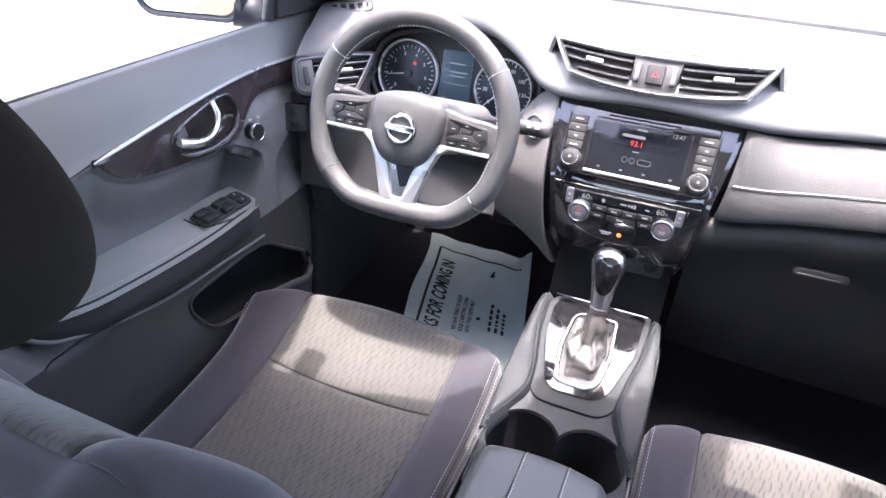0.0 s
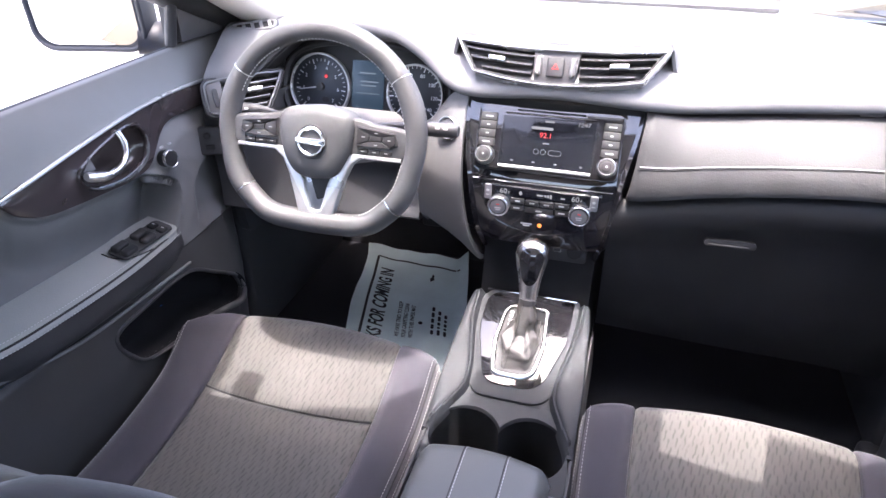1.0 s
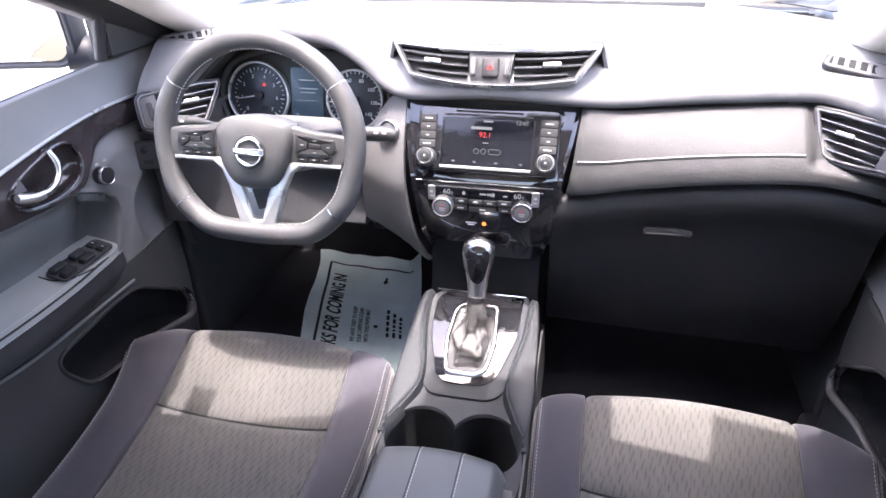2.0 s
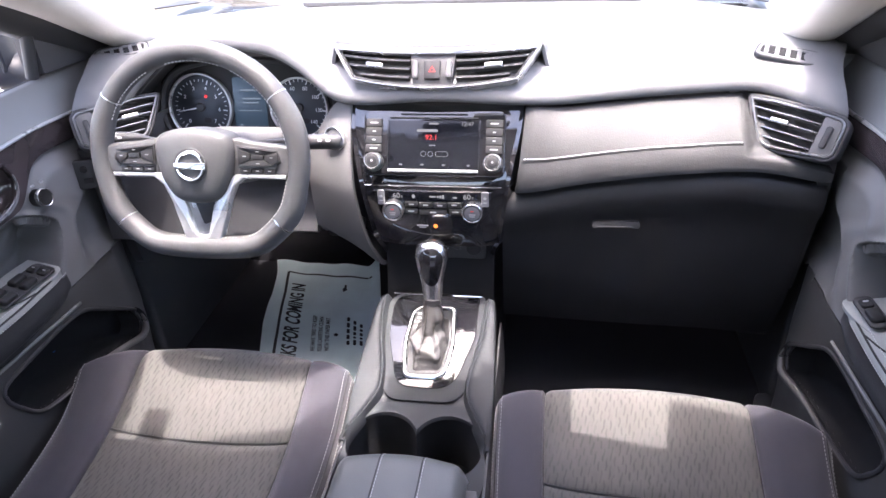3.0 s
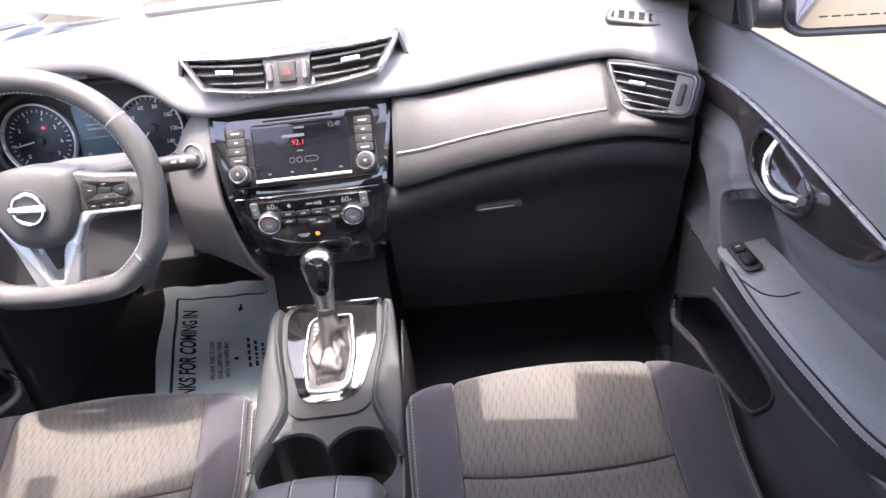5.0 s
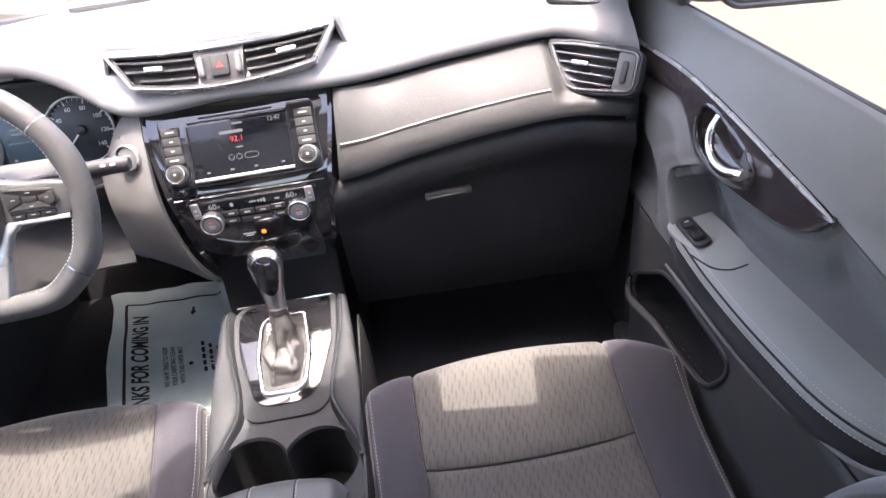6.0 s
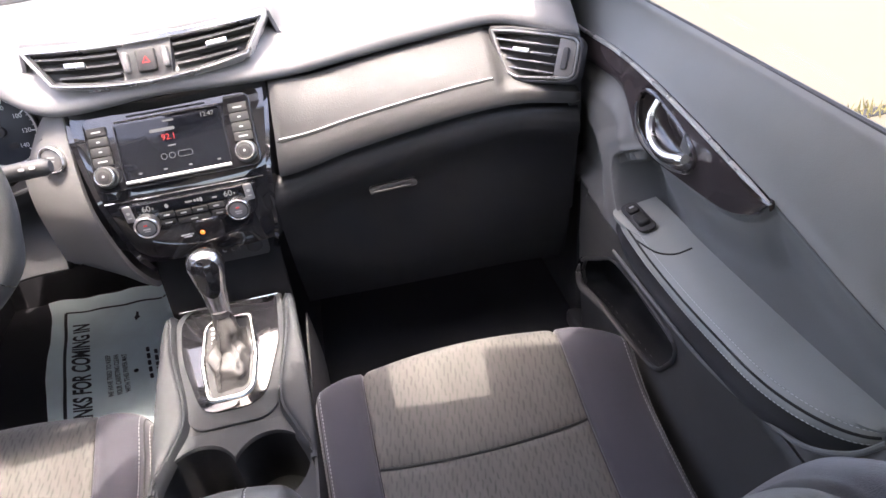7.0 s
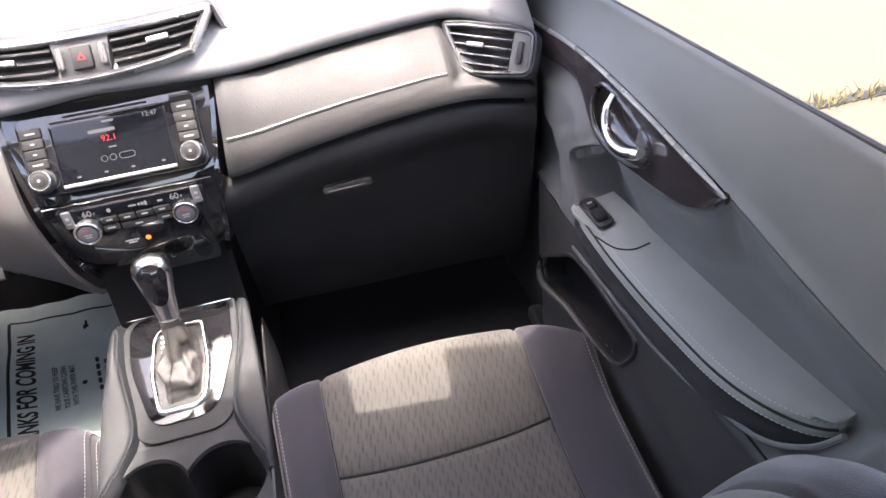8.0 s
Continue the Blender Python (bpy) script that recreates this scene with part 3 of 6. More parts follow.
# gauge recess
def recess(u, v):
    up = math.sin(u)
    return (-0.395 + 0.20 * math.cos(u) * (1 - 0.06 * v), 1.885 + 0.075 * v, 1.02 + (0.155 if up > 0 else 0.055) * up * (1 - 0.06 * v))


part("gauge_hood_lining", sheet(lambda x, v: (x, curve(DX, NY, x) + 0.010 + 0.085 * v, curve(DX, NZ, x) - 0.015 - 0.006 * v), -0.60, -0.165, 0, 1, 60, 6, 0.004, out=(0, 0, -1)), HARD, dashboard, "black lining under the gauge hood")
part("gauge_sill", sheet(recess, math.pi - 0.29, 2 * math.pi + 0.29, 0, 1, 48, 6, -0.004), GREY, dashboard, "grey sill round the gauges")

for s in (-1, 1):
    ring = roundpoly([(1.84, 0.74), (1.80, 0.985), (1.806, 1.095), (1.845, 1.130), (1.88, 1.140), (2.05, 1.130), (2.05, 0.74)], 0.02)
    part("dash_end", loft([[Vector((s * x, a, b)) for a, b in ring] for x in (0.660, 0.682)]), HARD, dashboard)

# ---- corner demister vents ----
for s in (-1, 1):
    vent = thing("demister_vent", (s * 0.62, 1.94, 1.18), "slotted demister vent in the corner of the dash top", "air vent", "demister vents")
    VF = frame_at((0.615, 1.942, 1.1675) if s > 0 else (-0.655, 1.966, 1.1735), (1, -s * 0.55, -s * 0.10), (s * 0.45, 0.9, 0.22))
    part("frame", collar(VF, [(a * (1 + 0.25 * b / 0.05 * 0), b) for a, b in outline(0.108, 0.050, 0.016)], 0.003, -0.004, 0.003, 0.001), HARD, vent)
    part("inner_lip", collar(VF, outline(0.101, 0.043, 0.013), 0.006, -0.004, 0.0035, 0.001), DASH, vent)
    part("slot_bed", slab(VF, outline(0.094, 0.038, 0.010), -0.004, 0.0012, 0), WELL, vent)
    for k in range(5):
        u0 = -0.036 + 0.018 * k
        part("slat", slab(VF, [(u0 - 0.001, -0.018), (u0 + 0.006, -0.018), (u0 + 0.001, 0.018), (u0 - 0.006, 0.018)], 0.0, 0.003, 0.0005), DASH, vent)

# far defroster slot, driver-side sensor plate, airbag lettering
SL = frame_at((0, 2.46, 1.176), (1, 0, 0), (0, 1, -0.02))
slot = solo("defroster_slot", slab(SL, outline(0.86, 0.05, 0.012), -0.008, 0.0018, 0.001), GREY, "long grey defroster slot at the foot of the windscreen", "air vent")
AB = frame_at((0.41, 2.03, 1.1795), (1, 0, 0), (0, 1, 0.0))
bars(AB, [(-0.026 + 0.006 * k, 0, 0.0042, 0.006) for k in range(9)], HARD, dashboard, "embossed_lettering")

# covers in the far corners of the dash top
for s, quad in ((1, [(0.587, 2.49), (0.605, 2.455), (0.695, 2.36), (0.735, 2.53)]), (-1, [(-0.735, 2.60), (-0.80, 2.56), (-0.823, 2.392), (-0.714, 2.49)])):
    CC = frame_at((0, 0, 1.176), (1, 0, 0), (0, 1, 0))
    cover = solo("dash_corner_cover", slab(CC, roundpoly(quad[::-1], 0.012, 3), -0.002, 0.001, 0.0005), HARD, "matt grey cover in the corner of the dash top", "trim cover", "", "dash corner covers")
    if s < 0:
        part("sensor_ring", collar(CC, circle(0.021, 24), 0.004, 0.0, 0.004, 0.001, (-0.762, 2.53)), BRIGHT, cover, "pale ring of the light sensor")

# ---- air vents ----
def ring_in(pts):
    return roundpoly(pts, 0.004, 3)


def side_vent(s):
    """The vent at an end of the dash; its outer end stands nearer the seats."""
    vent = thing("air_vent", (s * 0.61, 1.85, 1.03), "black louvred air vent with a satin rim at the dash end", "air vent", "dash air vents")
    P = lambda x, y, z: Vector((s * x, y, z))
    o = P(0.603, 1.828, 1.076)
    right = (P(0.672, 1.786, 1.074) - P(0.552, 1.886, 1.082)) * s
    up = (P(0.612, 1.862, 1.11) - P(0.606, 1.822, 1.045))
    up = up - right * (up.dot(right) / right.length_squared)
    fr = frame_at(o, right, up)
    q = lambda pts: [(s * a, b) for a, b in pts][::s]
    body = q(ring_in([(-0.080, 0.034), (-0.04, 0.0375), (0.03, 0.038), (0.070, 0.036), (0.079, 0.028), (0.081, 0.0), (0.081, -0.022), (0.073, -0.0305), (0.02, -0.037), (-0.020, -0.040), (-0.036, -0.035), (-0.052, -0.012), (-0.070, 0.016)]))
    part("housing", slab(fr, body, -0.034, -0.020, 0), DARK, vent)
    part("rim", collar(fr, body, 0.0045, -0.022, 0.004, 0.0014), VENTRIM, vent, "satin grey rim")
    part("surround", collar(fr, shrink(body, -0.0055), 0.006, -0.03, 0.001, 0.002), HARD, vent)
    for k in range(4):
        v = 0.0195 - 0.0145 * k
        x0 = curve([-0.03, 0.03], [-0.034, -0.070], v)
        pts = q([(x0, v - 0.0016 + 0.001), (0.044, v - 0.0016), (0.044, v + 0.0010), (x0, v + 0.0020)])
        part("slat", slab(fr, pts, -0.014, 0.0, 0.0006), VENTRIM, vent)
    part("tab", slab(fr, outline(0.030, 0.008, 0.002), -0.004, 0.006, 0.002, (s * -0.018, 0.006)), SATIN, vent, "satin tab")
    part("end_plate", slab(fr, q([(0.045, 0.033), (0.068, 0.031), (0.074, 0.025), (0.076, -0.020), (0.070, -0.026), (0.045, -0.030)]), -0.005, 0.001, 0.001), GREY, vent)
    wheel = part("thumb_wheel", slab(fr, outline(0.010, 0.036, 0.004), 0.0, 0.006, 0.002, (s * 0.060, 0.001)), HARD, vent)
    return vent


side_vent(1)
side_vent(-1)

mid = thing("air_vent", (0, 1.9, 1.12), "wide double air vent with chrome rims and hazard switch", "air vent", "dash air vents")
ca = radians(36)
MV = lambda u, v, w=0.0: Vector((u, 1.872 + 0.95 * u * u + v * math.sin(ca) * 0.9 - w * math.cos(ca), 1.161 + v * math.cos(ca) + w * math.sin(ca) + 0.12 * u * u))
bodyo = []
for i in range(25):
    u = -0.192 + 0.384 * i / 24
    bodyo.append((u, 0.037 - 0.08 * u * u))
for i in range(25):
    u = 0.148 - 0.296 * i / 24
    bodyo.append((u, -0.037 + 0.35 * u * u))
bodyo[0], bodyo[24] = (-0.1825, 0.0338), (0.1825, 0.0338)
bodyo[25:25] = [(0.1862, 0.0300), (0.1850, 0.0240)]
bodyo += [(-0.1850, 0.0240), (-0.1862, 0.0300)]
bodyo = [(a * 1.028, b * 1.04 + 0.0008) for a, b in bodyo[::-1]]
part("housing", slab(MV, shrink(bodyo, 0.004), -0.028, -0.012, 0), DARK, mid)
part("rim", collar(MV, bodyo, 0.0065, -0.02, 0.008, 0.003), SHINE, mid, "bright chrome rim")
us = [-0.186 + 0.372 * i / 30 for i in range(31)]
part("top_bar", loft([[MV(u, 0.0385 - 0.08 * u * u - a, w) for a, w in ((0.0, 0.0), (0.0012, 0.0075), (0.009, 0.0065), (0.0118, 0.001), (0.0118, -0.004))] for u in us]), SHINE, mid, "broad chrome upper bar")
part("inner_rim", collar(MV, shrink(bodyo, 0.0065), 0.005, -0.02, 0.002, 0.001), HARD, mid)
for s in (-1, 1):
    for k in range(3):
        v = 0.018 - 0.0155 * k
        x1 = 0.170 - 0.011 * k - (0.012 if k == 2 else 0)
        us = [s * (0.042 + (x1 - 0.042) * i / 12) for i in range(13)]
        bm = loft([[MV(u, v - 0.0032, -0.012), MV(u, v - 0.002, 0.0005), MV(u, v + 0.0018, 0.0005), MV(u, v + 0.003, -0.012)] for u in us])
        part("slat", bm, HARD, mid)
    part("tab", slab(lambda a, b, c=0.0: MV(s * 0.108 + a, 0.004 + b, c), outline(0.032, 0.009, 0.002), 0.0, 0.008, 0.002), SATIN, mid, "satin tab")
    part("vane_wheel", slab(lambda a, b, c=0.0: MV(s * 0.030 + a, b, c), outline(0.010, 0.034, 0.005), -0.004, 0.009, 0.003), GREY, mid)
plate_bm = slab(MV, [(-0.041, 0.029), (-0.035, -0.029), (0.035, -0.029), (0.041, 0.029)], -0.02, 0.002, 0.001)
part("switch_plate", plate_bm, HARD, mid)
haz = part("hazard_switch", slab(MV, outline(0.030, 0.036, 0.004), 0.0, 0.006, 0.002), BUTTON, mid, "grey hazard switch with a red triangle")
part("triangle", collar(MV, [(-0.0065, -0.005), (0.0065, -0.005), (0, 0.0065)], 0.0024, 0.006, 0.0066, 0.0002), RED, haz)

# ---- centre stack ----
stack = thing("centre_stack", (0, 1.83, 0.8), "gloss black centre stack of the dashboard", "centre stack")
SW = lambda z: curve([0.78, 0.85, 0.967, 1.10], [0.107, 0.124, 0.141, 0.163], z)
SY = lambda z: curve([0.78, 0.84, 0.92, 0.955, 0.975, 1.0, 1.05, 1.105], [1.835, 1.815, 1.807, 1.807, 1.812, 1.8237, 1.854, 1.888], z)
part("face", sheet(lambda u, v: (u * SW(v), SY(v) + 0.012 * u ** 4, v), -1, 1, 0.80 + 0.03, 1.102, 40, 60, 0.02, out=(0, -1, 0.4)), PIANO, stack)
for s in (-1, 1):
    part("edge_trim", sheet(lambda u, v: (s * (SW(v) + 0.001 + 0.012 * u), SY(v) + 0.006 + 0.03 * u, v), 0, 1, 0.80, 1.104, 6, 40, 0.008, out=(s, -1, 0)), PIANO, stack)
ta = math.atan(0.61)
UP = frame_at((0, 1.842, 1.030), (1, 0, 0), (0, math.sin(ta), math.cos(ta)))
LP = frame_at((0, 1.807, 0.92), (1, 0, 0), (0, 0.0, 1))
audio = thing("touchscreen_radio", (0, 1.83, 0.98), "lit touchscreen radio with button columns and two knobs", "radio")
part("bezel", slab(UP, outline(0.264, 0.122, 0.012), -0.01, 0.0035, 0.002, (0, 0.004)), PIANO, audio)
scr = part("screen", slab(UP, outline(0.166, 0.090, 0.002), 0.002, 0.0045, 0.0005, (0, 0.0)), SCREEN, audio, "dark display showing a red station number")
part("chrome_strip", tube([UP(-0.084, -0.0475, 0.005), UP(0.084, -0.0475, 0.005)], 0.0030, 8), BRIGHT, audio)
part("chrome_strip", tube([UP(-0.082, 0.0505, 0.005), UP(0.082, 0.0505, 0.005)], 0.0014, 8), CHROME, audio)
part("disc_slot", slab(UP, outline(0.125, 0.003, 0.001), 0.003, 0.0042, 0, (0, 0.057)), DARK, audio)
for s in (-1, 1):
    part("screen_side", slab(UP, outline(0.003, 0.092, 0.001), 0.003, 0.0062, 0.0008, (s * 0.0855, 0)), PIANO, audio)
words("12:47", UP, 0.0105, (0.062, 0.039), GLOW_GREY, scr, "clock_digits", lift=0.0052)
words("92.1", UP, 0.0135, (-0.004, 0.014), GLOW_RED, scr, "station_digits", "red glowing digits", lift=0.0052)
bars(UP, [(-0.012, 0.027, 0.040, 0.005), (0.0, 0.040, 0.018, 0.003), (-0.002, 0.0, 0.012, 0.002)], GLOW_GREY, scr, "display_bar", 0.0052)
for a, w in ((-0.018, 0.010), (-0.005, 0.010), (0.016, 0.024)):
    part("display_button", collar(UP, outline(w, 0.010, 0.0048, 4), 0.0008, 0.0045, 0.0052, 0.0002, (a, -0.016)), GLOW_GREY, scr)
bars(UP, [(-0.06, -0.036, 0.006, 0.003), (-0.02, -0.036, 0.006, 0.003), (0.02, -0.036, 0.006, 0.003), (0.066, -0.036, 0.006, 0.003)], GLOW_GREY, scr, "display_bar", 0.0052)
for s in (-1, 1):
    for k in range(4):
        b = part("button", slab(UP, outline(0.031, 0.0148, 0.002), 0.002, 0.0065, 0.0012, (s * 0.112, 0.0405 - 0.0158 * k)), BUTTON, audio)
        bars(UP, [(s * 0.112, 0.0405 - 0.0158 * k, 0.015 if k in (0, 3) else 0.006, 0.0024)], LEGEND, b, "legend", 0.0070)
    ring = part("knob_ring", dome(UP, 0.0185, 0.002, 0.006, 0.002, (s * 0.111, -0.032)), KNOBM, audio)
    knob = part("knob", dome(UP, 0.0155, 0.004, 0.021, 0.003, (s * 0.111, -0.032)), KNOBM, audio, "round black knob with a chrome edge")
    part("knob_edge", collar(UP, circle(0.0158, 32), 0.003, 0.017, 0.0213, 0.001, (s * 0.111, -0.032)), SHINE, knob)
    part("knob_cap", dome(UP, 0.009, 0.019, 0.0225, 0.001, (s * 0.111, -0.032)), BUTTON, knob)
    bars(UP, [(s * 0.111, -0.032, 0.004, 0.004)], LEGEND, knob, "legend", 0.0229)
part("divider_strip", tube([(-0.128, 1.8035, 0.9655), (0.128, 1.8035, 0.9655)], 0.0011, 8), CHROME, stack)

climate = thing("climate_panel", (0, 1.80, 0.84), "climate control panel with two chrome-ringed dials", "climate control")
bm = slab(LP, [(-0.112, 0.037), (-0.104, -0.01), (-0.085, -0.032), (-0.05, -0.052), (0, -0.060), (0.05, -0.052), (0.085, -0.032), (0.104, -0.01), (0.112, 0.037)], -0.02, 0.006, 0.003)
part("body", bm, PIANO, climate)
disp = part("display", slab(LP, outline(0.168, 0.020, 0.003), 0.005, 0.0072, 0.0006, (0, 0.026)), SCREEN, climate)
for s in (-1, 1):
    words("60", LP, 0.0145, (s * 0.0665 - 0.002, 0.0265), GLOW_GREY, disp, "temperature_digits", lift=0.0074)
    words("F", LP, 0.007, (s * 0.0665 + 0.0085, 0.0245), GLOW_GREY, disp, "temperature_unit", lift=0.0074)
    hs = part("seat_heat_button", slab(LP, outline(0.014, 0.030, 0.003), 0.004, 0.008, 0.0015, (s * 0.098, 0.022)), CAP, climate)
    bars(LP, [(s * 0.098, 0.025, 0.006, 0.005), (s * 0.098, 0.016, 0.007, 0.002)], LEGEND, hs, "legend", 0.0085)
    dial = part("dial", dome(LP, 0.0185, 0.004, 0.022, 0.003, (s * 0.075, 0.0)), KNOBM, climate, "dial with a chrome ring")
    part("dial_ring", collar(LP, circle(0.0200, 40), 0.0040, 0.006, 0.0225, 0.0016, (s * 0.075, 0.0)), SHINE, dial)
    part("dial_cap", dome(LP, 0.0145, 0.02, 0.0222, 0.0006, (s * 0.075, 0.0)), CAP, dial)
    bars(LP, [(s * 0.075, -0.002, 0.012, 0.0024), (s * 0.075, -0.006, 0.010, 0.0020)], LEGEND, dial, "legend", 0.0229)
    bars(LP, [(s * 0.075, 0.005, 0.006, 0.0018)], RED, dial, "red_mark", 0.0229)
bars(LP, [(-0.036, 0.026, 0.006, 0.008), (0.000, 0.026, 0.012, 0.003), (0.010, 0.026, 0.004, 0.005), (0.015, 0.026, 0.004, 0.007), (0.020, 0.026, 0.004, 0.009), (0.042, 0.025, 0.008, 0.003)], GLOW_GREY, disp, "display_bar", 0.0076)
for k in range(4):
    u = -0.0405 + 0.027 * k
    b = part("button", slab(LP, outline(0.025, 0.0105, 0.0015), 0.004, 0.009, 0.001, (u, 0.0085 - 0.9 * u * u * -1)), BUTTON, climate)
    bars(LP, [(u, 0.0085 + 0.9 * u * u, 0.010, 0.0026)], LEGEND, b, "legend", 0.0095)
for u, w in ((-0.042, 0.024), (0.0, 0.052), (0.042, 0.024)):
    b = part("button", slab(LP, outline(w, 0.0105, 0.0015), 0.004, 0.009, 0.001, (u, -0.006 + 0.9 * u * u)), BUTTON, climate)
    bars(LP, [(u, -0.006 + 0.9 * u * u, 0.012, 0.0026)], LEGEND, b, "legend", 0.0095)
bars(LP, [(-0.022, -0.036, 0.022, 0.0026), (-0.022, -0.040, 0.014, 0.0024)], LEGEND, climate, "legend", 0.0066)
part("warning_lamp", dome(LP, 0.0042, 0.004, 0.0068, 0.0005, (0.003, -0.037), 16), GLOW_ORANGE, climate, "small orange lamp")
part("lower_lip", tube([LP(u, -0.056 + 3.2 * u * u, 0.006) for u in [-0.08 + 0.16 * i / 20 for i in range(21)]], 0.0014, 8), PIANO, climate)

# socket shelf under the stack
shelf = thing("socket_panel", (0, 1.86, 0.74), "dark panel with a power socket and a USB port", "socket panel")
SP = frame_at((0, 1.850, 0.805), (1, 0, 0), (0, 0.25, 0.97))
part("panel", slab(SP, outline(0.222, 0.20, 0.01), -0.02, 0.0, 0.002, (0, -0.05)), WELL, shelf)
part("insert", slab(SP, outline(0.105, 0.046, 0.008), -0.002, 0.004, 0.002, (0.042, 0.004)), HARD, shelf)
cap = part("socket_cap", dome(SP, 0.0155, 0.002, 0.010, 0.003, (0.070, 0.004)), BUTTON, shelf)
part("usb_port", collar(SP, outline(0.016, 0.009, 0.001, 2), 0.0014, 0.003, 0.006, 0.0004, (0.036, 0.004)), SATIN, shelf)
part("aux_port", collar(SP, circle(0.0042, 16), 0.0014, 0.003, 0.006, 0.0004, (0.016, 0.004)), SATIN, shelf)


# ---- centre console ----
console = thing("centre_console", (0, 1.5, 0.4), "grey centre console with silver rails and twin cup holders", "console")
PZ = lambda y: 0.648 + (y - 1.585) * 0.33          # the sloping plate round the shifter
for s in (-1, 1):
    def rail(u, v, s=s):
        """u: front to rear, v: from the plate's edge up over the rail and down its flank."""
        y = 1.815 - 0.41 * u
        zt = curve([0, 0.05, 0.28, 0.56, 0.80, 1.0], [0.700, 0.722, 0.700, 0.662, 0.640, 0.630], u)
        xi = curve([0, 0.24, 0.53, 0.68, 0.82], [0.096, 0.094, 0.076, 0.098, 0.1185], u)
        xo = curve([0, 0.15, 0.5, 0.82], [0.116, 0.122, 0.130, 0.131], u)
        pts = [(xi, zt - 0.024), (xi + 0.003, zt - 0.012), (xi + 0.011, zt - 0.001), (xo - 0.008, zt), (xo, zt - 0.01), (xo + 0.006, zt - 0.06), (xo + 0.004, zt - 0.14), (xo, 0.46)]
        k = v * 7
        i = min(int(k), 6)
        q = [Vector(pts[min(max(i + o, 0), 7)]) for o in (-1, 0, 1, 2)]
        a, b, c, d = q
        f = k - i
        p = 0.5 * ((2 * b) + (c - a) * f + (2 * a - 5 * b + 4 * c - d) * f * f + (3 * b - a - 3 * c + d) * f ** 3)
        return (s * p.x, y, p.y)
    part("silver_rail", sheet(rail, 0, 0.82, 0, 0.56, 44, 22, 0.004, out=(s, 0, 1)), SILVER, console, "satin silver side rail")
    part("side_panel", sheet(lambda u, v, s=s: (s * (0.124 + 0.008 * math.sin(v * 3)), 1.82 - 0.75 * u, 0.40 + v * (0.245 - 0.02 * u)), 0, 1, 0, 1, 20, 12, 0.004), HARD, console)
part("console_top", sheet(lambda u, v: (0.112 * u, 1.553 + 0.09 * v, 0.6347 + 0.0297 * v), -1, 1, 0, 1, 8, 6, 0.004), SILVER, console, "satin silver bridge before the cup holders")
CP = frame_at((0, 1.66, PZ(1.66)), (1, 0, 0), (0, 1, 0.33))
surr = roundpoly([(-0.098, 0.152), (0.098, 0.152), (0.096, 0.05), (0.072, -0.089), (-0.072, -0.089), (-0.096, 0.05)][::-1], [0.03, 0.03, 0.04, 0.012, 0.012, 0.04], 8)
part("shifter_surround", slab(CP, surr, -0.02, 0.002, 0.002), SILVER, console, "satin silver surround")
gl = roundpoly([(-0.087, 0.147), (0.087, 0.147), (0.085, 0.05), (0.052, -0.063), (-0.052, -0.063), (-0.085, 0.05)][::-1], [0.03, 0.03, 0.04, 0.008, 0.008, 0.04], 8)
part("gloss_plate", slab(CP, gl, 0.0, 0.0045, 0.0015), PIANO, console, "gloss black plate")
part("front_strip", tube([CP(-0.09, 0.149, 0.004), CP(0.09, 0.149, 0.004)], 0.0016, 8), CHROME, console)
# cup holder deck
def deck_outline(k=0.0):
    return [(p.x, p.y) for p in spline([(-0.066 + k, 1.588 - k, 0), (0, 1.578 - k, 0), (0.066 - k, 1.588 - k, 0), (0.106 - k, 1.53, 0), (0.124 - k, 1.46, 0), (0.122 - k, 1.40, 0), (0.10 - k, 1.36 + k, 0), (-0.10 + k, 1.36 + k, 0), (-0.122 + k, 1.40, 0), (-0.124 + k, 1.46, 0), (-0.106 + k, 1.53, 0)], 80, True)]


def cup_hole(n=240):
    """The outline of two round wells that run into one another."""
    pts = []
    for i in range(n):
        a = 2 * math.pi * i / n
        r = 0.0605
        best = 0
        for cx in (-0.0570, 0.0570):
            b = cx * math.cos(a)
            disc = b * b - cx * cx + r * r
            if disc > 0:
                best = max(best, b + math.sqrt(disc))
        pts.append((best * math.cos(a), 1.489 + best * math.sin(a) * 0.98))
    return pts


DZ = lambda y: 0.6425 + (y - 1.58) * 0.10
bm = bmesh.new()
out_o, hole_o = deck_outline(), cup_hole()
# pair the two outlines by angle about the middle
def by_angle(pts, n=240, c=(0.0, 1.489)):
    res = []
    ang = [math.atan2(p[1] - c[1], p[0] - c[0]) for p in pts]
    rad = [math.hypot(p[1] - c[1], p[0] - c[0]) for p in pts]
    order = sorted(range(len(pts)), key=lambda i: ang[i])
    A = [ang[i] for i in order]
    R = [rad[i] for i in order]
    A = [A[-1] - 2 * math.pi] + A + [A[0] + 2 * math.pi]
    R = [R[-1]] + R + [R[0]]
    for i in range(n):
        a = -math.pi + 2 * math.pi * i / n
        r = float(np.interp(a, A, R))
        res.append((c[0] + r * math.cos(a), c[1] + r * math.sin(a)))
    return res


O, I = by_angle(out_o), by_angle(hole_o)
O2 = [(o[0] * 0.97 + i[0] * 0.03, o[1] * 0.97 + i[1] * 0.03) for o, i in zip(O, I)]
I2 = [(o[0] * 0.12 + i[0] * 0.88, o[1] * 0.12 + i[1] * 0.88) for o, i in zip(O, I)]
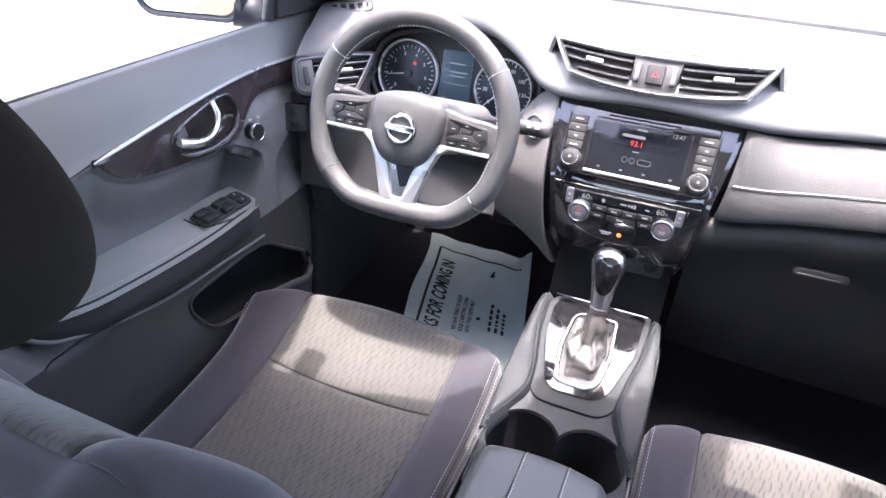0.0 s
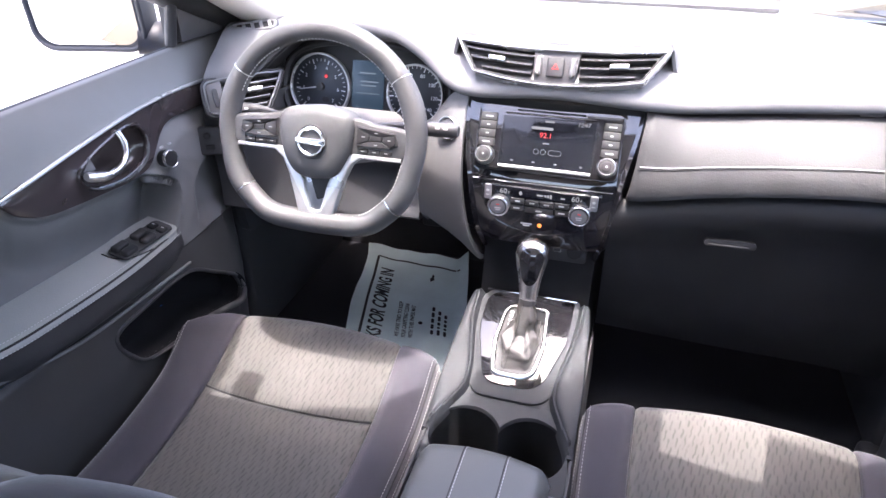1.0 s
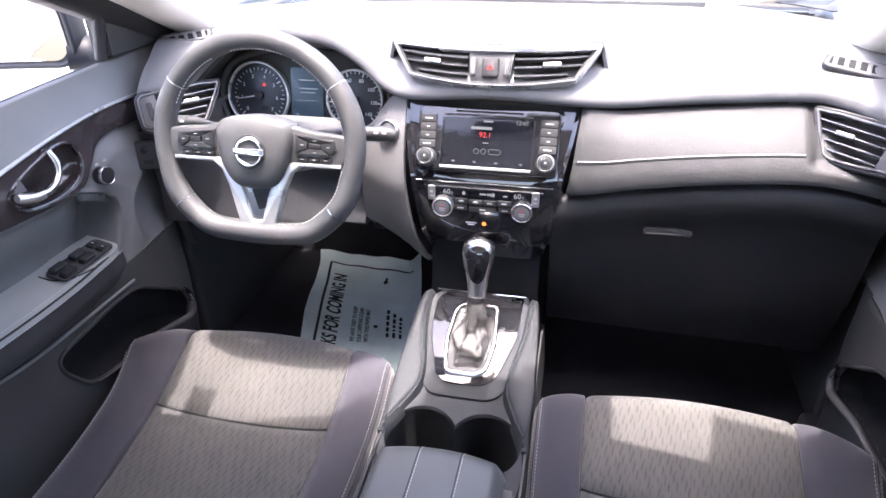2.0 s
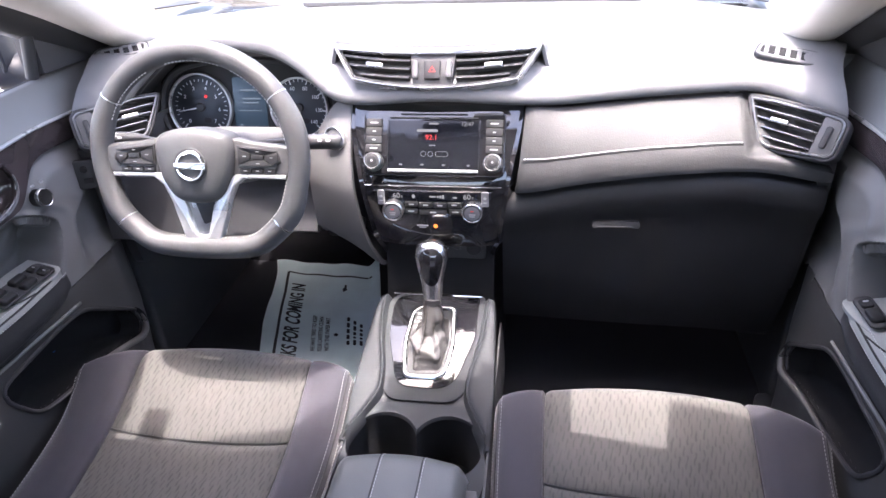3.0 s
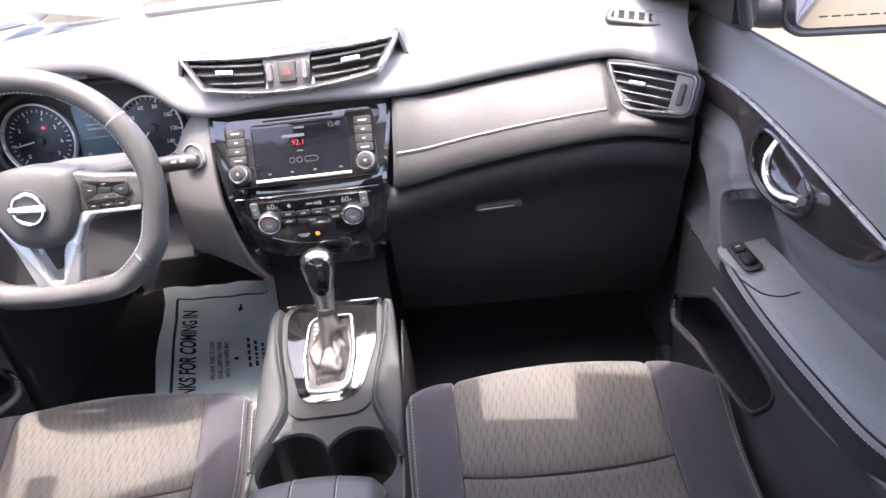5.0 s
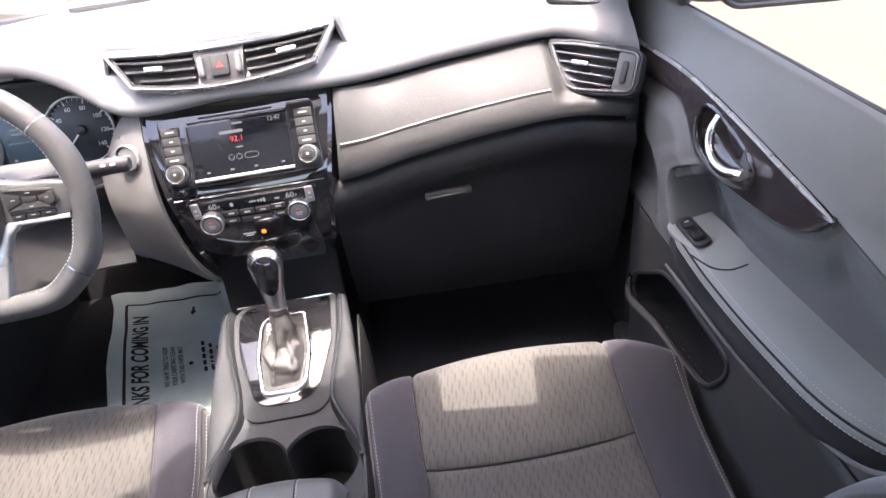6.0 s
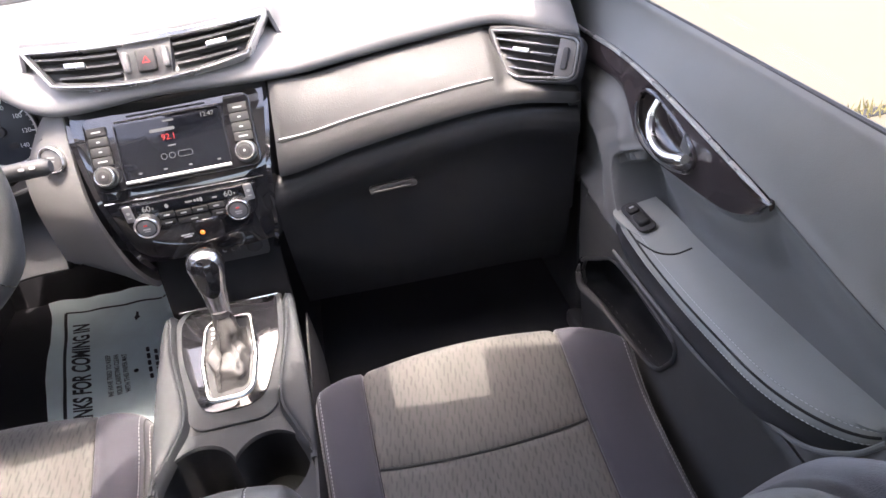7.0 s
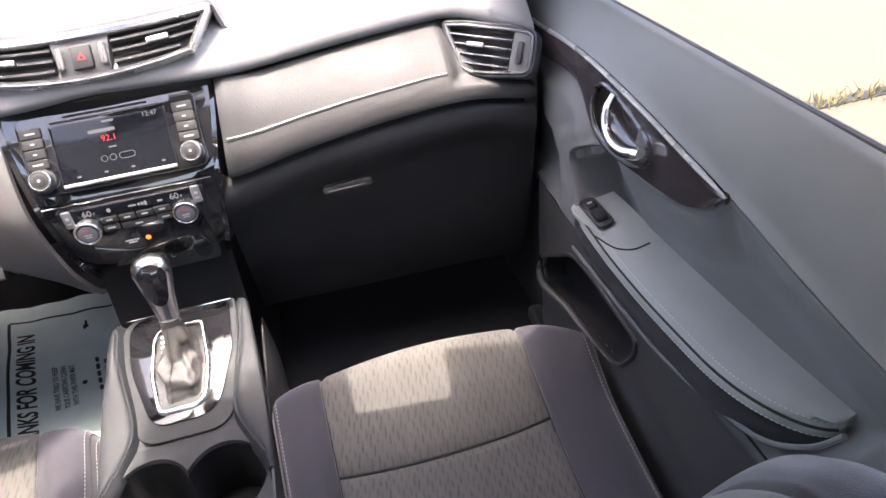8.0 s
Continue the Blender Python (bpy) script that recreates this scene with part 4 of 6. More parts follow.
rings = [[Vector((x, y, DZ(y) - 0.03)) for x, y in O], [Vector((x, y, DZ(y) - 0.003)) for x, y in O], [Vector((x, y, DZ(y))) for x, y in O2],
         [Vector((x, y, DZ(y) - 0.001)) for x, y in I2], [Vector((x, y, DZ(y) - 0.006)) for x, y in I], [Vector((x, y, DZ(y) - 0.012)) for x, y in I]]
part("cup_deck", loft(rings, False), SILVER, console, "grey cup holder deck")
rings = [[Vector((x, 1.485 + (y - 1.485), DZ(y) - 0.006)) for x, y in I], [Vector((x * 0.93, 1.485 + (y - 1.485) * 0.93, 0.535)) for x, y in I], [Vector((x * 0.9, 1.485 + (y - 1.485) * 0.9, 0.53)) for x, y in I]]
wl = loft(rings, False)
wl.faces.new([v for v in list(wl.verts)[-len(I):]])
part("cup_well", wl, WELL, console, "dark cup well")
# padded lid
def lid(u, v):
    x = 0.104 * u
    y = 1.425 - 0.34 * v - 0.016 * u * u * (1 - v)
    e = max(abs(u) - 0.80, 0) / 0.2
    f = max(0.10 - v, 0) / 0.10
    return (x, y, 0.700 + 0.006 * v - 0.030 * e * e - 0.030 * f * f + 0.003 * math.cos(u * 1.4))


lid_ob = part("padded_lid", sheet(lid, -1, 1, 0, 1, 40, 40, 0.03, out=(0, 0.2, 1)), ARM, console, "blue-grey leatherette lid with two seams")
for u in (-0.30, 0.34):
    part("lid_seam", tube([Vector(lid(u, i / 30)) + Vector((0, 0, -0.0004)) for i in range(31)], 0.0012, 6), SEAM, lid_ob)
    stitches([Vector(lid(u + 0.03, i / 30)) + Vector((0, 0, 0.0004)) for i in range(31)], 0.006, 0.0045, 0.0007, THREAD, lid_ob)
part("lid_latch", box(frame_at((0.106, 1.392, DZ(1.392) - 0.002), (1, 0, 0), (0, 1, 0.1)), 0.020, 0.028, 0.007, 0.002), GREY, console, "small grey latch beside the lid")
plate_fr = frame_at((0, 1.23, 0), (1, 0, 0), (0, 1, 0))
part("bin", slab(plate_fr, outline(0.2, 0.36, 0.02), 0.4, 0.672, 0.006), HARD, console)

# ---- gear shifter ----
shifter = thing("gear_shifter", (0, 1.66, PZ(1.66)), "chrome and black gear shifter with a leather boot", "gear shifter")
bz = roundpoly([(-0.044, 0.118), (0.042, 0.118), (0.048, 0.03), (0.038, -0.046), (-0.042, -0.046), (-0.052, 0.03)][::-1], [0.016, 0.016, 0.03, 0.014, 0.014, 0.03], 8)
part("bezel", collar(CP, bz, 0.008, 0.002, 0.011, 0.003), SHINE, shifter, "chrome shifter bezel")
gate = part("gate_plate", slab(CP, shrink(bz, 0.007), 0.0, 0.005, 0.001), HARD, shifter)
bars(CP, [(-0.030, 0.100 - 0.010 * k, 0.007, 0.006) for k in range(4)], LEGEND, gate, "gear_mark", 0.0056)
base = [(a * 0.80, -0.006 + (b + 0.006) * 0.78) for a, b in shrink(bz, 0.009)]
KB, KT = Vector((0.002, 1.728, 0.760)), Vector((0.004, 1.752, 0.868))
rings = []
rs = random.Random(7)
for k in range(31):
    f = k / 30
    c = Vector(CP(0.002, 0.0, 0.004)).lerp(KB, f)
    ring = []
    for j, (a, b) in enumerate(base):
        bp = CP(a + 0.002, b, 0.004)
        an = math.atan2(b - 0.03, a)
        tp = KB + Vector((0.013 * math.cos(an), 0.013 * math.sin(an), 0))
        g = f ** 1.25
        p = bp.lerp(tp, g)
        p.z = bp.z + (tp.z - bp.z) * (0.72 * f + 0.28 * f ** 3)
        fold = math.sin(f * 9.0 + 0.9 * math.sin(an * 1.0 + 0.6) * 2) * 0.0065 * math.sin(math.pi * f)
        fold += 0.0035 * math.sin(an * 5 + f * 6) * math.sin(math.pi * f)
        d = Vector((math.cos(an), math.sin(an), 0.3))
        w = math.sin(math.pi * min(f * 1.15, 1)) ** 0.7
        fold += 0.0085 * w * (noise.noise(Vector((p.x * 55, p.y * 48, p.z * 60 + 3))) + 0.5 * noise.noise(p * 120))
        ring.append(p + d * fold)
    rings.append(ring)
boot = part("boot", loft(rings), BOOT, shifter, "folded grey leather boot", 80)
stitches([rings[k][np.argmin([p.y for p in rings[2]])] + Vector((0.0, -0.001, 0.0015)) for k in range(31)], 0.006, 0.0045, 0.0009, SEAM, boot)
ax = (KT - KB).normalized()
KF = frame_at(KB, (1, 0, 0), Vector((0, 1, 0)) - ax * ax.y)
prof = [(0.0, 0.0125, 0.0125), (0.02, 0.0135, 0.014), (0.045, 0.016, 0.018), (0.07, 0.020, 0.022), (0.09, 0.0225, 0.0245), (0.105, 0.0215, 0.0235), (0.115, 0.017, 0.018), (0.121, 0.009, 0.010), (0.1225, 0.002, 0.002)]
rings = [[KF(a * 1.38 * math.cos(q * math.pi / 14), b * math.sin(q * math.pi / 14) - 0.0, w) for q in range(28)] for w, a, b in prof]
part("knob", loft(rings), SHINE, shifter, "chrome shift knob", 60)
FF = frame_at(KB, (1, 0, 0), ax)
inl = [(0.0, 0.112), (0.012, 0.106), (0.0165, 0.092), (0.014, 0.07), (0.009, 0.045), (0.0, 0.036), (-0.009, 0.045), (-0.014, 0.07), (-0.0165, 0.092), (-0.012, 0.106)]
inl = [(p.x * 1.35, p.y) for p in spline([(a, b, 0) for a, b in inl], 40, True)]
wf = lambda v: curve([0.03, 0.045, 0.07, 0.09, 0.105, 0.115], [0.0155, 0.018, 0.0222, 0.0248, 0.0240, 0.0195], v)
bm = loft([[FF(a * k, 0.078 + (b - 0.078) * k, wf(0.078 + (b - 0.078) * k) * math.sqrt(max(0.1, 1 - (a * k / 0.036) ** 2)) + 0.0006 + 0.001 * (1 - k)) for a, b in inl] for k in (1.0, 0.75, 0.5, 0.25, 0.05)])
part("knob_inlay", bm, PIANO, shifter, "gloss black inlay", 60)
part("collar", tube([KB - ax * 0.004, KB + ax * 0.006], 0.0165, 20, up=(0, 1, 0)), HARD, shifter)

# ---- steering wheel ----
wheel = thing("steering_wheel", (-0.355, 1.645, 1.085), "grey leather steering wheel with flat bottom and silver spokes", "steering wheel")
wt = radians(17)
WF = frame_at((-0.355, 1.648, 1.085), (1, 0, 0), (0, math.sin(wt), math.cos(wt)))
rim = []
for k in range(25):
    a = radians(-104 + 208 * k / 24)
    rim.append((0.171 * math.sin(a), 0.166 * math.cos(a)))
rim += [(0.152, -0.088), (0.121, -0.124), (0.086, -0.146), (0.03, -0.1515), (-0.03, -0.1515), (-0.086, -0.146), (-0.121, -0.124), (-0.152, -0.088)]
rimp = spline([(a, b, 0) for a, b in rim], 132, True)
def rim_r(i):
    p = rimp[i]
    return 0.0172 + 0.0022 * smooth(-0.02, -0.1, p.y) + 0.0015 * math.exp(-((p.y - 0.05) / 0.03) ** 2)
part("rim", tube([WF(p.x, p.y, 0) for p in rimp], rim_r, 18, True, None, 1.02, WF(0, 0, 1) - WF(0, 0, 0)), WRAP, wheel, "grey leather rim")
def rim_at(deg):
    return min(range(132), key=lambda i: abs(math.degrees(math.atan2(rimp[i].x, rimp[i].y)) - deg))


for i in (rim_at(-57), rim_at(55), rim_at(-127), rim_at(128)):
    # the joins of the leather
    p = rimp[i]
    q = rimp[(i + 1) % 132]
    d = (WF(q.x, q.y, 0) - WF(p.x, p.y, 0)).normalized()
    part("leather_join", tube([WF(p.x, p.y, 0) - d * 0.0009, WF(p.x, p.y, 0) + d * 0.0009], rim_r(i) + 0.0006, 18, up=WF(0, 0, 1) - WF(0, 0, 0)), SATIN, wheel)
for rng_i in ((96, 115), (17, 36), (60, 91), (41, 58)):
    pts = []
    for i in range(rng_i[0], rng_i[1]):
        p = rimp[i]
        c = Vector((p.x, p.y)) * (1 - (rim_r(i) * 0.93) / Vector((p.x, p.y)).length)
        pts.append(WF(c.x, c.y, 0.007))
    stitches(pts, 0.0062, 0.0042, 0.0011, THREAD, wheel)
hub_o = [(-0.066, 0.030), (-0.05, 0.046), (0.0, 0.053), (0.05, 0.046), (0.066, 0.030), (0.066, 0.0), (0.058, -0.03), (0.036, -0.062), (0.0, -0.070), (-0.036, -0.062), (-0.058, -0.03), (-0.066, 0.0)]
hub_o = [(p.x, p.y - 0.006) for p in spline([(a, b, 0) for a, b in hub_o], 72, True)]
rings = []
for k, (sc, w) in enumerate(((1.0, -0.02), (1.0, 0.002), (0.985, 0.012), (0.94, 0.019), (0.85, 0.0235), (0.68, 0.027), (0.45, 0.029), (0.2, 0.030), (0.02, 0.0302))):
    rings.append([WF(a * sc, -0.008 + (b + 0.008) * sc, w) for a, b in hub_o])
hub = part("hub", loft(rings), WRAP, wheel, "smooth grey hub cover", 60)
part("badge_dish", collar(WF, circle(0.0285, 40), 0.004, 0.024, 0.0305, 0.001, (0, -0.012)), HARD, hub)
part("badge_ring", collar(WF, circle(0.0245, 40), 0.0052, 0.026, 0.0335, 0.0015, (0, -0.012)), CHROME, hub, "chrome ring badge")
part("badge_bar", slab(WF, outline(0.053, 0.0105, 0.001), 0.027, 0.0345, 0.0008, (0, -0.012)), CHROME, hub, "chrome bar of the badge")
bars(WF, [(0.0, -0.0575, 0.024, 0.003), (0.0, -0.063, 0.018, 0.0025)], HARD, hub, "embossed_mark", 0.0225)
for s in (-1, 1):
    sp = lambda pts, s=s: [(s * a, b) for a, b in pts][::s]
    arm = sp([(0.055, 0.028), (0.10, 0.024), (0.158, 0.016), (0.162, -0.018), (0.135, -0.034), (0.075, -0.034), (0.052, -0.020)])
    arm = [(p.x, p.y) for p in spline([(a, b, 0) for a, b in arm], 56, True)]
    spoke = part("spoke", slab(WF, arm, -0.012, 0.008, 0.005), WRAP, wheel, "grey spoke with control buttons")
    padp = sp([(0.071, 0.020), (0.138, 0.012), (0.143, -0.006), (0.132, -0.013), (0.071, -0.013)])
    pad = part("control_pad", slab(WF, padp, 0.006, 0.0105, 0.001), HARD, spoke)
    for key in ([(0.074, 0.0175), (0.134, 0.0105), (0.1165, 0.0062), (0.0955, 0.0085)], [(0.0730, 0.0150), (0.0935, 0.0070), (0.0935, -0.0020), (0.0730, -0.0105)],
                [(0.0745, -0.0118), (0.0955, -0.0036), (0.1160, -0.0036), (0.1300, -0.0118)], [(0.1385, 0.0085), (0.1185, 0.0050), (0.1185, -0.0022), (0.1315, -0.0105), (0.1400, -0.0055)],
                [(0.0965, 0.0060), (0.1155, 0.0042), (0.1155, -0.0022), (0.0965, -0.0022)]):
        part("button", slab(WF, sp(key), 0.009, 0.0128, 0.0009), BUTTON, spoke)
    bars(WF, [(s * 0.084, 0.003, 0.006, 0.0014), (s * 0.106, 0.0105, 0.006, 0.0012), (s * 0.106, -0.0085, 0.006, 0.0012), (s * 0.129, 0.001, 0.005, 0.0014)], LEGEND, spoke, "legend", 0.0132)
    for k in range(3):
        part("button", slab(WF, outline(0.019, 0.0075, 0.001, 2), 0.006, 0.0105, 0.001, (s * (0.083 + 0.0205 * k), -0.0205)), BUTTON, spoke)
        bars(WF, [(s * (0.083 + 0.0205 * k), -0.0205, 0.006, 0.0012)], LEGEND, spoke, "legend", 0.0110)
    # silver trim: along the spoke's foot, then down to the bottom of the rim
    tr = sp([(0.150, -0.0265), (0.150, -0.0335), (0.078, -0.0335), (0.062, -0.046), (0.050, -0.072), (0.030, -0.140), (0.024, -0.149), (0.0, -0.149), (0.0, -0.130), (0.010, -0.128), (0.022, -0.080), (0.036, -0.056), (0.055, -0.032), (0.066, -0.0265)])
    part("silver_trim", slab(WF, tr, -0.008, 0.0095, 0.0025), BRIGHT, wheel, "satin silver spoke trim")
part("spoke_web", slab(WF, [(-0.042, -0.05), (0.042, -0.05), (0.026, -0.10), (0.016, -0.138), (-0.016, -0.138), (-0.026, -0.10)], -0.016, 0.004, 0.002), SATIN, wheel, "brushed silver web")
# dark slab laid on the web, its colour standing for a shaded hole
part("web_hole_patch", slab(WF, roundpoly([(-0.014, -0.066), (0.030, -0.060), (0.019, -0.106), (0.002, -0.112)][::-1], 0.004), -0.01, 0.0052, 0.0006), DARK, wheel)

# steering column, stalks
column = thing("steering_column", (-0.355, 1.85, 1.03), "grey steering column shroud with two black stalks", "steering column")
rings = []
for f in range(9):
    t = f / 8
    c = WF(0, -0.006 - 0.004 * t, -0.022 - 0.17 * t)
    w, h = 0.076 + 0.008 * t, 0.043 + 0.003 * t
    rings.append([c + Vector((a, 0, 0)) + (WF(0, 1) - WF(0, 0)) * b for a, b in outline(2 * w, 2 * h, 0.03)])
part("shroud", loft(rings), GREY, column, "grey upper shroud")
for s in (-1, 1):
    reach = 0.196 if s < 0 else 0.226
    st = spline([WF(s * 0.06, 0.012, -0.045), WF(s * 0.105, 0.018, -0.048), WF(s * (reach - 0.045), 0.022, -0.050), WF(s * reach, 0.022, -0.050)], 24)
    stalk = part("stalk", tube(st, lambda i: 0.0075 + 0.0048 * smooth(7, 15, i) - 0.004 * smooth(21, 23, i), 16), HARD, column, "black control stalk")
    part("stalk_ring", tube([st[16], st[17]], 0.0128, 18), KNOBM, stalk)
    SF = frame_at(st[18], (1, 0, 0), (0, 0.5, 0.86))
    bars(SF, [(-0.008, 0.0, 0.008, 0.004), (0.006, 0.0, 0.008, 0.004)], LEGEND, stalk, "legend", 0.0136)

# start button
IG = frame_at((-0.191, 1.854, 1.037), (1, -0.3, 0), (0, 0.45, 1))
start = thing("start_button", (-0.188, 1.853, 1.0), "round start button in a chrome ring", "button")
part("ring", collar(IG, circle(0.0222, 40), 0.0035, -0.03, 0.006, 0.0015), SATIN, start)
part("button", dome(IG, 0.0185, -0.03, 0.003, 0.002), GREY, start)
bars(IG, [(0, 0.004, 0.014, 0.002), (0, -0.002, 0.010, 0.002)], LEGEND, start, "legend", 0.0036)

# ---- instrument cluster ----
cluster = thing("instrument_cluster", (-0.39, 1.96, 1.0), "instrument cluster with two chrome-ringed dials and blue display", "instrument cluster")
ct = radians(14)
CF = frame_at((-0.397, 1.958, 1.061), (1, 0, 0), (0, math.sin(ct), math.cos(ct)))
part("backing", slab(CF, outline(0.39, 0.19, 0.06), -0.012, 0.0, 0.002), DARK, cluster)
for s, cx, gr in ((-1, -0.107, 0.0695), (1, 0.106, 0.0615)):
    g = part("gauge", dome(CF, gr - 0.003, 0.0, 0.003, 0.001, (cx, 0), 48), GAUGE, cluster, "round gauge with pale ticks and a needle")
    part("gauge_ring", collar(CF, circle(gr, 64), 0.0042, 0.0, 0.012, 0.0015, (cx, 0)), BRIGHT, g)
    bm = bmesh.new()
    for k in range(29):
        a = radians(225 - 270 * k / 28)
        l0 = 0.048 if k % 4 == 0 else 0.052
        d = Vector((math.cos(a), math.sin(a)))
        e = Vector((-d.y, d.x)) * (0.0010 if k % 4 == 0 else 0.0005)
        slab(CF, [tuple(d * l0 - e + Vector((cx, 0))), tuple(d * 0.057 - e + Vector((cx, 0))), tuple(d * 0.057 + e + Vector((cx, 0))), tuple(d * l0 + e + Vector((cx, 0)))], 0.003, 0.0036, 0, (0, 0), bm)
    part("ticks", bm, NUMERAL, g)
    nums = (["0", "1", "2", "3", "4", "5", "6", "7"] if s < 0 else ["0", "20", "40", "60", "80", "100", "120", "140"])
    for k, t in enumerate(nums):
        a = radians(225 - 270 * k / 7)
        words(t, CF, 0.0105, (cx + 0.040 * math.cos(a), 0.040 * math.sin(a)), NUMERAL, g, "numeral", lift=0.0034)
    na = radians(190 if s < 0 else 225)
    d = Vector((math.cos(na), math.sin(na)))
    e = Vector((-d.y, d.x))
    part("needle", slab(CF, [tuple(Vector((cx, 0)) + d * 0.006 - e * 0.0016), tuple(Vector((cx, 0)) + d * 0.05 - e * 0.0006), tuple(Vector((cx, 0)) + d * 0.05 + e * 0.0006), tuple(Vector((cx, 0)) + d * 0.006 + e * 0.0016)], 0.006, 0.0075, 0), NUMERAL, g, "white needle")
    part("needle_cap", dome(CF, 0.009, 0.003, 0.010, 0.002, (cx, 0), 24), KNOBM, g)
    if s < 0:
        part("warning_lamp", dome(CF, 0.0035, 0.003, 0.0038, 0.0003, (cx + 0.012, 0.022), 14), GLOW_RED, g, "small red warning lamp")
    bars(CF, [(cx + 0.012, -0.026, 0.016, 0.010)], BUTTON, g, "small_gauge", 0.0038)
disp = part("info_display", slab(CF, outline(0.070, 0.112, 0.004), 0.0, 0.003, 0.0006, (0.0, 0.004)), GLOW_BLUE, cluster, "blue information display")
bars(CF, [(0.0, 0.035, 0.036, 0.0026), (0.004, 0.018, 0.040, 0.0026), (0.002, 0.010, 0.034, 0.0026), (0.0, -0.006, 0.05, 0.0012), (-0.022, -0.036, 0.006, 0.005)], GLOW_DIM, disp, "display_bar", 0.0036)
tr_o = [(p.x, p.y) for p in spline([(-0.19, 0.02, 0), (-0.155, 0.075, 0), (-0.07, 0.098, 0), (0.07, 0.098, 0), (0.155, 0.075, 0), (0.19, 0.02, 0), (0.178, -0.05, 0), (0.10, -0.085, 0), (-0.10, -0.085, 0), (-0.178, -0.05, 0)], 80, True)]
part("surround", collar(CF, tr_o, 0.012, -0.01, 0.022, 0.005), HARD, cluster)


# ---- seats ----
def seat(name, label, cx, front, lift, lean, headrest, low=0.0):
    t = thing(name, (cx, 1.3, 0.4), label, "car seat", "front seats")
    cush = [(1.600, 0.450), (1.640, 0.520), (1.655, 0.595), (1.648, 0.642), (1.610, 0.668), (1.535, 0.645), (1.45, 0.617), (1.36, 0.602), (1.25, 0.595), (1.14, 0.60), (1.05, 0.62)]
    cpts = spline([(0, y, z) for y, z in cush], 201)
    qx = [0, 0.30, 0.66, 0.74, 0.82, 0.89, 0.94, 0.97, 1.0]
    xx = [0, 0.077, 0.170, 0.192, 0.219, 0.243, 0.256, 0.259, 0.258]
    zz = [0.0, 0.0, 0.002, 0.012, 0.013, 0.002, -0.026, -0.07, -0.17]

    def S(u, v):
        q = abs(u)
        sg = 1 if u >= 0 else -1
        i = min(max(v, 0), 1) * 200
        j = min(int(i), 199)
        p = cpts[j].lerp(cpts[j + 1], i - j)
        d = (cpts[min(j + 2, 200)] - cpts[max(j - 1, 0)]).normalized()
        nrm = Vector((0, -d.z, d.y)) * -1
        if nrm.z < -0.2 or nrm.y < -0.5:
            nrm = -nrm
        x = curve(qx, xx, q)
        if q > 0.66 and sg * cx > 0:
            x = 0.170 + (x - 0.170) * 1.35
        h = curve(qx, zz, q)
        fr = smooth(0.62, 0.25, v)
        taper = 1 - 0.05 * smooth(0.5, 1.0, v)
        y = p.y + front - (0.85 * x * x) * fr
        if sg * cx > 0:
            y -= 3.2 * max(0.0, x - 0.175) ** 2 * fr
        place = Vector((cx + sg * x * taper, y, p.z + lift))
        if h < 0:
            place += Vector((0, -0.25 * fr, -1)).normalized() * (-h)
        else:
            place += nrm * h * (1 - 0.75 * fr)
        return place
    vs = 0.602
    cushion = part("cushion", sheet(lambda u, v: S(u, v) - Vector((0, 0, 0.012)), -0.9, 0.9, 0.05, 1, 30, 40, 0.05, out=(0, 0.7, 1)), BOLSTER, t)
    part("front_insert", sheet(lambda u, v: S(u, v + 0.012 * (1 - (u / 0.66) ** 2) * smooth(0.3, vs, v)), -0.656, 0.656, 0.10, vs - 0.003, 44, 44, 0.010, 0.005, 0.035, (0, 0.7, 1)), INSERT, t, "beige-grey cloth with short dark dashes", 60)
    part("rear_insert", sheet(lambda u, v: S(u, v + 0.012 * (1 - (u / 0.66) ** 2) * (1 - smooth(vs, 1, v))), -0.656, 0.656, vs + 0.003, 1.0, 44, 44, 0.010, 0.005, 0.035, (0, 0.7, 1)), INSERT, t, "beige-grey cloth with short dark dashes", 60)
    part("seam", tube([S(0.655 * (i / 20 - 1), vs + 0.012 * (1 - (i / 20 - 1) ** 2)) - Vector((0, 0, 0.0035)) for i in range(41)], 0.002, 6), SEAM, t)
    for s in (-1, 1):
        b = part("bolster", sheet(lambda u, v: S(s * u, v), 0.662, 1.0, 0.04, 1.0, 30, 70, 0.010, 0.004, 0.03, (s * 0.8, 0.5, 1)), BOLSTER, t, "dark purple-grey cloth bolster", 60)
        for q in (0.892, 0.932):
            stitches([S(s * q, 0.12 + 0.86 * i / 90) + Vector((s * 0.0006, 0, 0.0009)) for i in range(91)], 0.0062, 0.0040, 0.00055, THREAD, b)
        part("piping", tube([S(s * 0.912, 0.12 + 0.86 * i / 90) for i in range(91)], 0.0012, 6), SEAM, b)
    shell = frame_at((cx, 1.33, 0), (1, 0, 0), (0, 1, 0))
    part("seat_base", slab(shell, outline(0.44, 0.50, 0.04), 0.40, 0.56, 0.01), DARK, t)
    # backrest: front face, over the top and down the back
    back = [(1.150, 0.58), (1.105, 0.72), (1.060, 0.86), (1.010, 0.99), (0.965, 1.075), (0.930, 1.118), (0.890, 1.126), (0.865, 1.09), (0.885, 0.98), (0.94, 0.80), (1.02, 0.55)]
    bpts = spline([(0, y + lean, z - low * smooth(0.8, 1.1, z)) for y, z in back], 161)
    bx = [0, 0.35, 0.62, 0.72, 0.82, 0.90, 0.96, 1.0]
    bw = [0, 0.085, 0.150, 0.172, 0.200, 0.222, 0.240, 0.243]
    bh = [0.0, 0.0, 0.003, 0.012, 0.014, 0.004, -0.03, -0.08]

    def B(u, v):
        q, sg = abs(u), (1 if u >= 0 else -1)
        i = min(max(v, 0), 1) * 160
